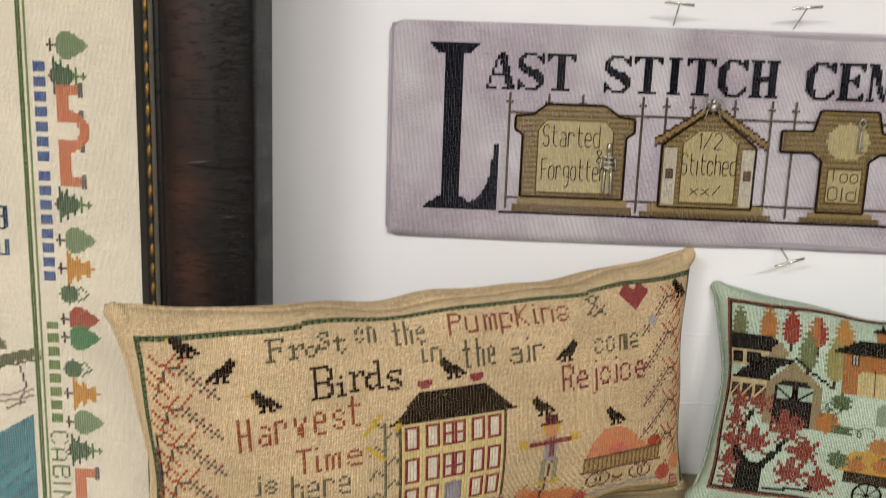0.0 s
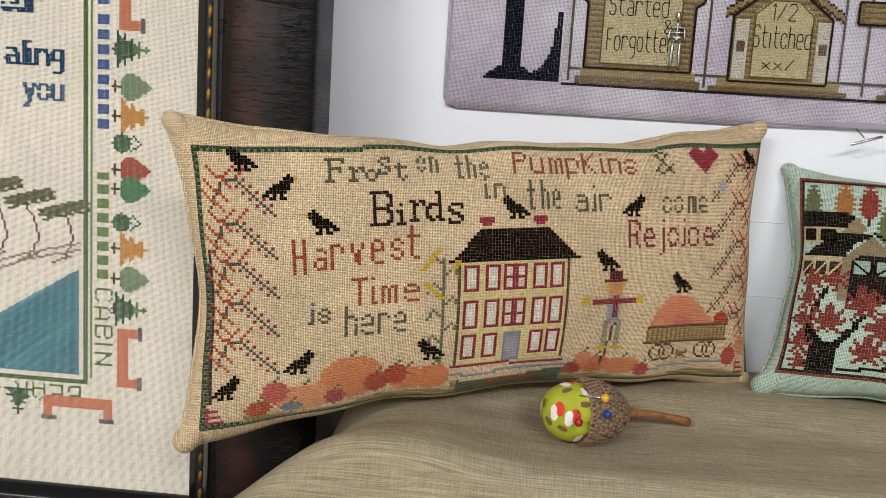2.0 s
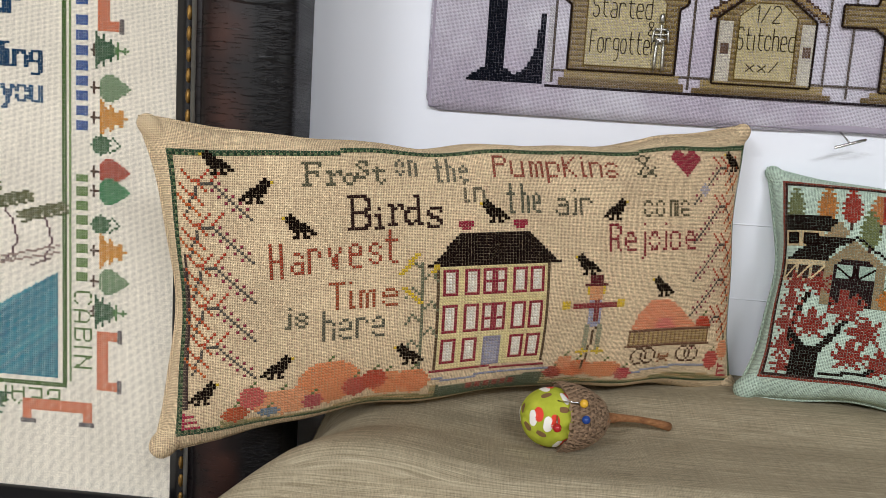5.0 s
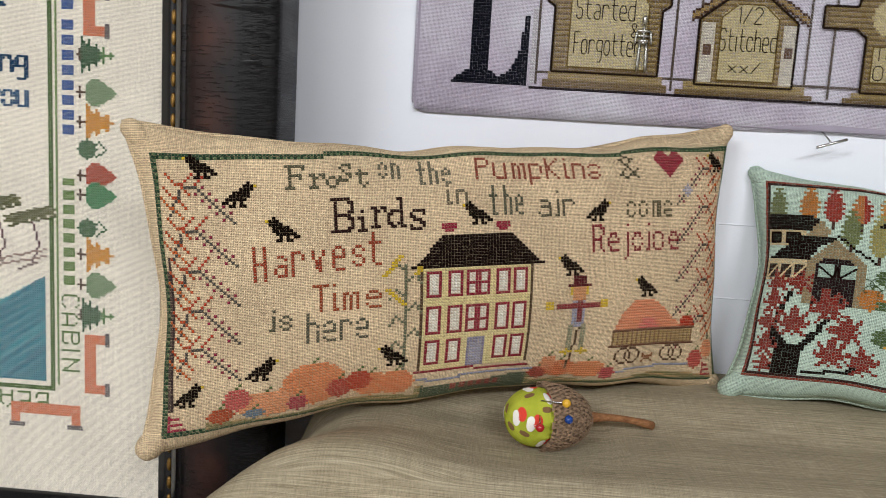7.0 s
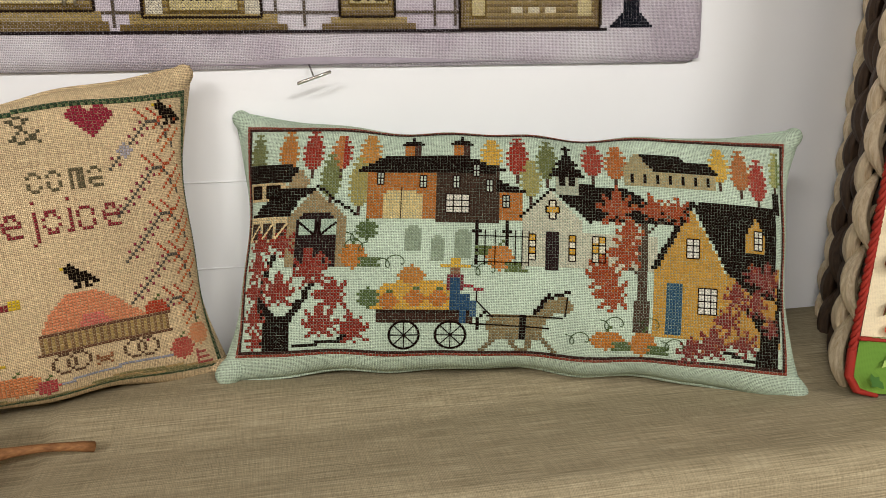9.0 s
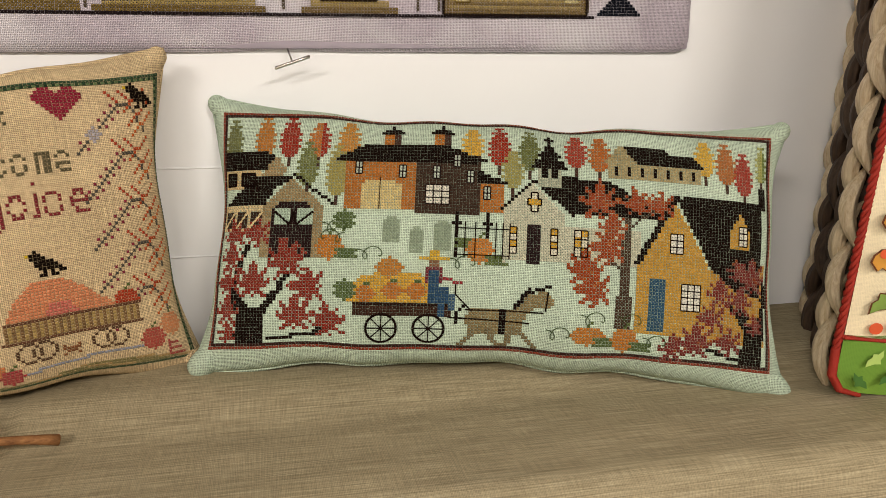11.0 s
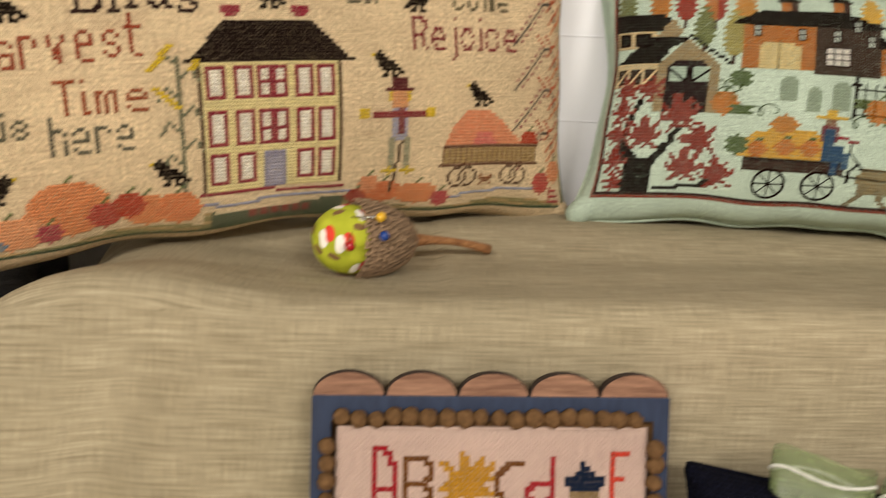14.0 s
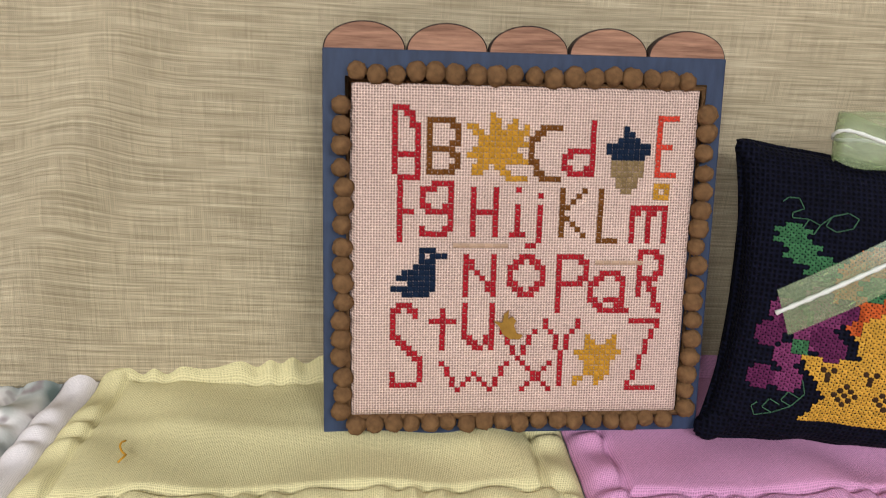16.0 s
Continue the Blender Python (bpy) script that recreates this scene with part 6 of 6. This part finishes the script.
# ---- navy pillow with ribbon ----
def navy_pillow():
    f = Puffed((0.1965, 0.329, 0.7275), -8, 18, -3.5, 0.125, 0.104, 0.018, pinch=(0.11, 0.08), arch=0.04, wob=0.006)
    root = pillow("navy_pillow", f, NAVY, "small navy pillow with stitched fruit, leaning on the riser")
    c = Needlework(f, 0.00165, 0.0003, 0.58, 0.46)
    P, P2, O, Y, G = "#5e274c", "#77375f", "#bf5a2a", "#c99a3a", "#3f6d48"
    c.motif("stitched_basket", "golden stitched basket with dark diamonds")
    c.poly([(14, 21), (21, 12), (17, 7), (74, 6), (74, 20)], Y)
    for i in range(24, 72, 8):
        for x, y in ((-2, 0), (0, 2), (0, -2), (2, 0), (0, 0), (-1, 1), (1, 1), (-1, -1), (1, -1)):
            c.put(i + x, 13 + y, "#3a2a1e")
        for x, y in ((4, 4), (3, 5), (5, 5), (4, 3)):
            c.put(i + x - 8, 13 + y, "#3a2a1e")
    c.motif("stitched_pumpkin", "orange stitched pumpkin")
    c.blob(29, 34, 11, 10, O)
    for i in (24, 30, 36):
        c.line([(i, 26), (i - 1, 34), (i, 42)], "#a84a22")
    for k, (i, j) in enumerate(((16, 32), (21, 30), (10, 29), (12, 27), (18, 28), (8, 24), (15, 24), (20, 22), (12, 20), (8, 15), (13, 15), (18, 24))):
        c.motif("stitched_grape", "plum purple stitched grape")
        for x in range(-2, 3):
            for y in range(-2, 3):
                if abs(x) + abs(y) < 4:
                    c.put(i + x, j + y, P if k % 2 else P2)
    c.motif("stitched_pear", "golden stitched pear")
    c.blob(31, 25, 7, 6, Y)
    for i, j in ((10, 44), (12, 41), (16, 38), (26, 35), (14, 22)):
        c.motif("stitched_leaf", "green stitched leaf")
        c.blob(i, j, 3 if j > 30 else 1.5, 2.5 if j > 30 else 1, G, 1)
    for pts in ([(8, 51), (9, 52), (11, 52), (12, 50), (10, 49), (10, 48), (13, 48), (15, 47), (14, 45), (12, 46), (13, 48)],
                [(15, 47), (17, 49), (20, 50), (22, 49), (21, 47), (18, 46), (16, 47), (17, 49)],
                [(16, 16), (17, 13), (15, 10), (13, 11), (14, 13), (16, 12)], [(15, 10), (12, 8), (10, 9), (11, 11), (13, 10)], [(12, 8), (9, 7), (8, 9), (9, 10)]):
        c.motif("stitched_vine", "curling green stitched vine")
        c.back(pts, "#4f7a5a", 0.2)
    c.finish(root)
    m = Mat("sheer_green_ribbon", 0.35, 0, 0.5)
    uv = m.coords((1, 1, 1))
    m.base(m.ramp(m.noise(m.coords((1500, 220, 1)), 1.0, 3.0), [(0.3, lin("#5f7048")), (0.7, lin("#8d9c6e"))]))
    m.b.inputs["Alpha"].default_value = 0.55
    rib = thing("sheer_ribbon", "sheer moss green ribbon with a white stitched line", "ribbon", at=(0.25, 0.33, 0.80))
    s, t = np.meshgrid(np.linspace(0, 1, 50), np.linspace(-1, 1, 9), indexing="ij")
    x = 0.0165 + 0.087 * s - 0.0026 * t
    z = 0.048 + 0.058 * s + 0.0072 * t
    sheet("band", f.place(x, z, 0.0022 + 0.0006 * np.sin(9 * s)), np.stack([t * 0.007, s * 0.1], -1), m.m, rib)
    white = floss("#e6e8df")
    line = [(0.0142 + 0.0893 * k, 0.0476 + 0.0590 * k) for k in np.linspace(0, 1, 60)]
    part("white_line", tube([f.place(a, b, 0.0030).tolist() for a, b in line], [0.0007 + 0.00025 * (k % 3 == 0) for k in range(60)], 6), white, rib, "white running stitch")
    for cx, cz, rx, dip in ((0.0455, 0.1055, 0.0185, 0.10), (0.0865, 0.1040, 0.0200, -0.12)):
        s, t = np.meshgrid(np.linspace(0, 2 * math.pi, 60), np.linspace(-1, 1, 11), indexing="ij")
        wide = 0.0085 * (0.72 + 0.28 * np.abs(np.cos(s / 2 + (0 if dip < 0 else math.pi / 2))))

        def loop(a, b, w):
            x, o = cx + rx * np.cos(a), 0.0115 + 0.0075 * np.sin(a) * (1 + 0.2 * np.sin(2 * a))
            return Flat.place(f, x, cz + b * w - dip * (x - cx) + 0.0012 * np.sin(3 * a + 2 * b), o + 0.0012 * b * b)

        sheet("bow_loop", loop(s, t, wide), np.stack([t * 0.007, s * 0.015], -1), m.m, rib)
        arc = np.linspace(0.1, 2 * math.pi - 0.1, 60)
        part("white_line", tube([loop(a, 0.12, 0.0075).tolist() for a in arc], [0.0006 + 0.0002 * (k % 3 == 0) for k in range(60)], 6), white, rib, "white running stitch")


navy_pillow()


# ---- acorn pincushion ----
def acorn():
    C, a = Vector((0.0762, 0.4235, 0.8950)), Vector((0.915, 0.39, -0.085)).normalized()
    root = thing("acorn_pincushion", "green fabric acorn pincushion with a real cap", "pincushion", at=(0.085, 0.428, 0.880))
    side = a.cross(Vector((0, 0, 1))).normalized()
    up = side.cross(a).normalized()
    M = Matrix((side, up, a)).transposed().to_4x4()
    M.translation = C
    m = Mat("green_print_cotton", 0.85, 0, 0.2)
    o = m.coords((1, 1, 1), "Object")
    base = m.ramp(m.noise(o, 120, 3), [(0.3, lin("#9ca429")), (0.7, lin("#b8bd3c"))])
    m.base(base)
    m.bump(m.noise(o, 1400, 2), 0.4, 0.0004)
    rng = random.Random(7)
    bm = bmesh.new()
    bmesh.ops.create_uvsphere(bm, u_segments=72, v_segments=36, radius=0.0145)
    for v in bm.verts:
        ang = math.atan2(v.co.y, v.co.x)
        v.co.z *= 1.06 if v.co.z < 0 else 0.9
        v.co *= 1 + 0.075 * math.sin(9 * ang + math.sin(3 * ang)) * max(0, v.co.z + 0.004) / 0.0168 + 0.015 * math.sin(3 * ang + 60 * v.co.z)
    for f in bm.faces:
        f.smooth = True
    bm.transform(M)
    nut = part("nut", bm, m.m, root, "lime green cotton with red and white print")
    # printed petals: thin patches that follow the fabric
    tones = [("#d8402c", "red printed motif"), ("#f0ece2", "white printed motif"), ("#7a5c38", "brown printed motif")]
    mats = [plain("print_colour", h, 0.85) for h, _ in tones]
    def surface(th, ph, lift):
        x, y, z = math.sin(th) * math.cos(ph) * 0.0145, math.sin(th) * math.sin(ph) * 0.0145, math.cos(th) * 0.0145
        z *= 1.06 if z < 0 else 0.9
        k = 1 + 0.075 * math.sin(9 * ph + math.sin(3 * ph)) * max(0, z + 0.004) / 0.0168 + 0.015 * math.sin(3 * ph + 60 * z) + lift
        return (x * k, y * k, z * k)

    def petal(th, ph, wide, tall, col, dent):
        """A printed petal, notched at one end, that follows the fabric."""
        bm = bmesh.new()
        rings = []
        for r in (0.05, 0.4, 0.7, 1.0):
            ring = []
            for n in range(20):
                t = 2 * math.pi * n / 20
                q = r * (1 - dent * max(0.0, math.cos(t)) ** 6)
                ring.append(bm.verts.new(surface(th + q * tall * math.cos(t), ph + q * wide * math.sin(t) / max(0.3, math.sin(th)), 0.012)))
            rings.append(ring)
        bm.faces.new(rings[0])
        for r0, r1 in zip(rings, rings[1:]):
            for n in range(20):
                bm.faces.new((r0[n], r0[(n + 1) % 20], r1[(n + 1) % 20], r1[n])).smooth = True
        bmesh.ops.recalc_face_normals(bm, faces=bm.faces)
        bm.transform(M)
        part("print", bm, mats[col], nut, tones[col][1])

    for th0, count, start in ((2.7, 2, 0.4), (2.1, 4, 0.1), (1.5, 4, 0.8)):
        for k in range(count):
            th, ph = th0 + rng.uniform(-0.2, 0.2), start + 2 * math.pi * k / count + rng.uniform(-0.3, 0.3)
            step = 0.22 / max(0.35, math.sin(th))
            petal(th, ph, 0.27, 0.16, 1, 0.15)
            petal(th - 0.2, ph + 0.5 * step, 0.24, 0.17, 0, 0.55)
            petal(th + 0.14, ph - 2.0 * step, 0.10, 0.2, 2, 0.3)
    capm = plain("acorn_cap_scales", "#7d6650", 0.85, 0, 0.35, 500, 0.6)
    bm = bmesh.new()
    bmesh.ops.create_uvsphere(bm, u_segments=28, v_segments=16, radius=0.0163)
    for v in bm.verts:
        v.co.z = max(v.co.z, 0.0) * 1.62 + 0.004
    for f in bm.faces:
        f.smooth = True
    bm.transform(M)
    cap = part("cap", bm, capm, root, "brown scaly acorn cap")
    tip = plain("scale_brown", "#8a7158", 0.85, 0, 0.3, 600, 0.5)
    V, F = [], []
    for ring in range(15):
        th = math.radians(92 - 6.1 * ring)
        n = max(8, round(46 * math.sin(th)))
        for k in range(n):
            ph = 2 * math.pi * (k + 0.5 * (ring % 2) + rng.uniform(-0.25, 0.25)) / n
            r, z = 0.0166 * math.sin(th), 0.004 + 0.0166 * math.cos(th) * 1.62
            d = Vector((math.cos(ph), math.sin(ph), 0))
            nrm = Vector((math.sin(th) * d.x, math.sin(th) * d.y, math.cos(th)))
            tan = Vector((-d.y, d.x, 0))
            dn = nrm.cross(tan)
            p = Vector((r * d.x, r * d.y, z + rng.uniform(-0.0005, 0.0005)))
            q = len(V)
            for w in (p + tan * 0.0012 - dn * 0.0014, p - tan * 0.0012 - dn * 0.0014, p + dn * 0.0016 + nrm * rng.uniform(0.0006, 0.0016), p + nrm * 0.0009):
                V.append(tuple(M @ w))
            F += [(q, q + 3, q + 1), (q, q + 2, q + 3), (q + 1, q + 3, q + 2)]
    me = bpy.data.meshes.new("scale_cover")
    me.from_pydata(V, [], F)
    tagged(bare("scale_cover", me, tip, cap, "overlapping cap scales"), kind="stuff")
    bark = grained("twig_bark", "#6e4527", "#a3744a", "X", rough=0.7)
    pts = [C + a * (0.029 + 0.041 * t) + Vector((0, 0, 0.0018 * math.sin(3 * t) - 0.004 * t)) for t in np.linspace(0, 1, 9)]
    part("stem", tube(pts, [0.0034, 0.0027, 0.0021, 0.0019, 0.0018, 0.0018, 0.0019, 0.0022, 0.0024], 10), bark, root, "brown twig stem")
    for (x, y, z), col, d in (((0.0900, 0.4098, 0.9075), "#d9a92e", (-0.012, 0.004, -0.001)), ((0.0915, 0.4085, 0.9000), "#1d3f86", (-0.006, 0.008, -0.003)), ((0.0778, 0.4040, 0.8965), "#a81f22", (0.0, 0.006, 0.004))):
        pin = thing("ball_head_pin", "steel pin with a coloured ball head stuck in the pincushion", "pin", "pins in the pincushion", at=(x, y, z))
        part("pin_ball", ball((x, y, z), 0.0021, 12, 10), plain("pin_plastic", col, 0.25, 0, 0.02, 40, 0, 0.5), pin, "glossy plastic ball head")
        part("pin_shaft", tube([(x, y, z), (x + d[0], y + d[1], z + d[2])], 0.00035, 6), STEEL, pin)


acorn()


# ---- woven basket with printed panel ----
def woven_basket():
    root = thing("woven_basket", "braided rush basket with a printed cotton front, on the linen", "basket", at=(0.6, 0.45, 0.88))
    light, dark = grained("pale_rush", "#b79e7c", "#e6d8be", "Z", rough=0.6), grained("dark_rush", "#2c1e16", "#54402f", "Z", rough=0.6)

    side, outw = Vector((0.51, 0.86, 0)), Vector((-0.86, 0.51, 0))

    def braid(base, top, mat, r, label):
        """A plait: fat bundles of straw that cross to and fro."""
        base, top = Vector(base), Vector(top)
        d = (top - base).normalized()
        n = int((top - base).length / (r * 1.7))
        rng = random.Random(int(r * 1e5 + base.y * 1e4))
        for k in range(n):
            s = 1 if k % 2 else -1
            c = base + (top - base) * ((k + 0.5) / n)
            bm = bmesh.new()
            rings, ph0 = [], rng.uniform(0, 6)
            for t in np.linspace(-1, 1, 12):
                p = c + d * (t * r * 2.0) + side * (s * r * (0.42 - 0.55 * t)) + outw * (r * 0.55 * math.cos(t * 1.8) - r * 0.1)
                body = max(0.12, 1 - abs(t) ** 3)
                ring = []
                for q in range(28):
                    a = 2 * math.pi * q / 28
                    ridge = 1 + 0.10 * math.cos(7 * a + ph0 + 0.5 * t) + rng.uniform(-0.02, 0.02)
                    ring.append(bm.verts.new(p + side * (math.cos(a) * r * 0.62 * body * ridge) + outw * (math.sin(a) * r * 0.36 * body * ridge)))
                rings.append(ring)
            for r0, r1 in zip(rings, rings[1:]):
                for q in range(28):
                    bm.faces.new((r0[q], r0[(q + 1) % 28], r1[(q + 1) % 28], r1[q])).smooth = True
            bm.faces.new(rings[0])
            bm.faces.new(rings[-1][::-1])
            bmesh.ops.recalc_face_normals(bm, faces=bm.faces)
            part("rush_strand", bm, mat, root, label)

    braid((0.566, 0.528, 0.884), (0.600, 0.540, 1.16), light, 0.0105, "pale rush braid")
    braid((0.549, 0.502, 0.884), (0.584, 0.512, 1.16), dark, 0.0115, "dark brown rush braid")
    braid((0.532, 0.473, 0.884), (0.567, 0.484, 1.16), dark, 0.0100, "dark brown rush braid")
    braid((0.516, 0.451, 0.886), (0.550, 0.461, 1.16), light, 0.0105, "pale rush braid")
    bm = bmesh.new()
    prof = [(0.513, 0.435), (0.570, 0.545), (0.80, 0.545), (0.80, 0.435)]
    lo, hi = [bm.verts.new((x, y, 0.8815)) for x, y in prof], [bm.verts.new((x + 0.034, y, 1.16)) for x, y in prof]
    for k in range(4):
        bm.faces.new((lo[k], lo[(k + 1) % 4], hi[(k + 1) % 4], hi[k]))
    bm.faces.new(lo[::-1])
    bm.faces.new(hi)
    bmesh.ops.recalc_face_normals(bm, faces=bm.faces)
    part("body", bm, dark, root, "dark woven core")
    cream, green = woven("cream_print", lin("#efe2c2"), 0.0006, 0.2, 0.05, 0.08, None, 0.1, 0.06), woven("green_print", lin("#7fa544"), 0.0006, 0.2, 0.05, 0.2, lin("#6b943f"), 0.12, 0.1)

    def panel(name, z0, z1, mat, label, bulge):
        s, t = np.meshgrid(np.linspace(0, 1, 40), np.linspace(0, 1, 30), indexing="ij")
        Z = z0 + (z1 - z0) * t - 0.006 * np.sin(math.pi * np.minimum(1, s * 2)) * (1 - t)
        X = 0.4985 + 0.11 * (Z - 0.88) + 0.24 * s + 0.004 * np.maximum(0, 1 - (Z - 0.882) / 0.012) * (1 - s) ** 8
        Y = 0.424 - bulge * np.sqrt(np.clip(np.sin(math.pi * np.clip(s, 0.0, 1)), 0, 1)) * np.sqrt(np.clip((Z - 0.874) / 0.03, 0.05, 1))
        return sheet(name, np.stack([X, Y, Z], -1), np.stack([X, Z], -1), mat, root, label)

    panel("green_panel", 0.884, 0.912, green, "green leaf-printed cotton", 0.012)
    panel("cream_panel", 0.911, 1.15, cream, "cream cotton printed with orange flowers", 0.012)
    red = plain("red_cord", "#98261a", 0.7, 0, 0.15, 200, 0.3)

    def cord(pts, r):
        pts = [Vector(p) for p in pts]
        n = max(2, int(sum((b - a).length for a, b in zip(pts, pts[1:])) / 0.0008))
        line = [pts[min(int(t), len(pts) - 2)].lerp(pts[min(int(t), len(pts) - 2) + 1], t - min(int(t), len(pts) - 2)) for t in np.linspace(0, len(pts) - 1, n)]
        for ph in (0, 2 * math.pi / 3, 4 * math.pi / 3):
            tw = [p + Vector((math.cos(0.85 * k + ph), math.sin(0.85 * k + ph), 0.25 * math.sin(0.85 * k + ph))) * r * 0.55 for k, p in enumerate(line)]
            part("cord_strand", tube(tw, r * 0.53, 6), red, root, "twisted red cord strand")

    cord([(0.512, 0.423, 0.8815), (0.502, 0.4235, 0.8845), (0.4975, 0.424, 0.892), (0.4985, 0.4245, 0.905), (0.5125, 0.4245, 1.02), (0.528, 0.4245, 1.15)], 0.0021)
    cord([(0.5005, 0.4225, 0.9115), (0.53, 0.4165, 0.9085), (0.58, 0.412, 0.907), (0.62, 0.411, 0.908)], 0.0016)
    flower, berry, leafm, vein = plain("ochre_petal", "#c98f3c", 0.85, 0, 0.25), plain("coral_print", "#d85a34", 0.85), plain("print_leaf", "#7e9c4a", 0.85, 0, 0.2), plain("print_outline", "#6b3d22", 0.85)

    def motif(name, mat, label, x, z, pts, out):
        bm = bmesh.new()
        y = 0.4125 - out
        f = [bm.verts.new((x + px * 0.001, y + 0.006 * max(0, 1 - (x + px * 0.001 - 0.505) / 0.03), z + pz * 0.001)) for px, pz in pts]
        bm.faces.new(f)
        bmesh.ops.recalc_face_normals(bm, faces=bm.faces)
        part(name, bm, mat, root, label)

    bell = [(-6, 0), (-5, 3), (-2, 5.5), (2, 5.5), (5, 3), (6.5, -0.5), (4.5, -3), (3, -2), (1, -4), (-1, -2.5), (-3, -4), (-4.5, -2)]
    disc = [(2.2 * math.cos(t), 2.2 * math.sin(t)) for t in np.linspace(0, 2 * math.pi, 14)[:-1]]
    leaf = [(-5, -5), (-4, 0), (-1.5, 1.5), (-1, 4.5), (2, 4), (5, 7), (5, 2), (3.5, 0), (4, -3), (0, -3)]
    for x, z in ((0.5130, 0.9485), (0.5160, 0.967), (0.549, 0.985), (0.552, 0.936)):
        motif("printed_flower", vein, "brown-edged ochre printed flower", x, z, [(p * 1.12, q * 1.12) for p, q in bell], 0.0002)
        motif("printed_flower", flower, "ochre printed flower", x, z, bell, 0.0006)
        motif("printed_berry", berry, "coral printed berry", x - 0.001, z + 0.004, disc, 0.0010)
    for x, z in ((0.5135, 0.929), (0.5205, 0.986), (0.546, 0.957)):
        motif("printed_leaf", vein, "dark outline of a printed leaf", x, z, [(p * 1.13, q * 1.13) for p, q in leaf], 0.0002)
        motif("printed_leaf", leafm, "green printed leaf", x, z, leaf, 0.0006)
    deep, pale = plain("print_deep_green", "#3f6a2c", 0.85, 0, 0.2), plain("print_pale_green", "#a3bf6a", 0.85, 0, 0.2)
    for n, (x, z) in enumerate(((0.508, 0.890), (0.5135, 0.901), (0.521, 0.892), (0.527, 0.902), (0.534, 0.891), (0.541, 0.901), (0.549, 0.892), (0.556, 0.902))):
        motif("printed_leaf", pale if n % 2 else deep, "green printed leaf", x, z, [(p * (0.8 if n % 3 else -0.7), q * 0.7) for p, q in leaf], 0.0006)
    for x, z in ((0.5125, 0.9165), (0.5205, 0.9168), (0.541, 0.917)):
        motif("printed_berry", berry, "coral printed bud", x, z, [(p * 1.5, q * 1.3) for p, q in disc], 0.0004)
    root.location.x -= 0.0075


woven_basket()
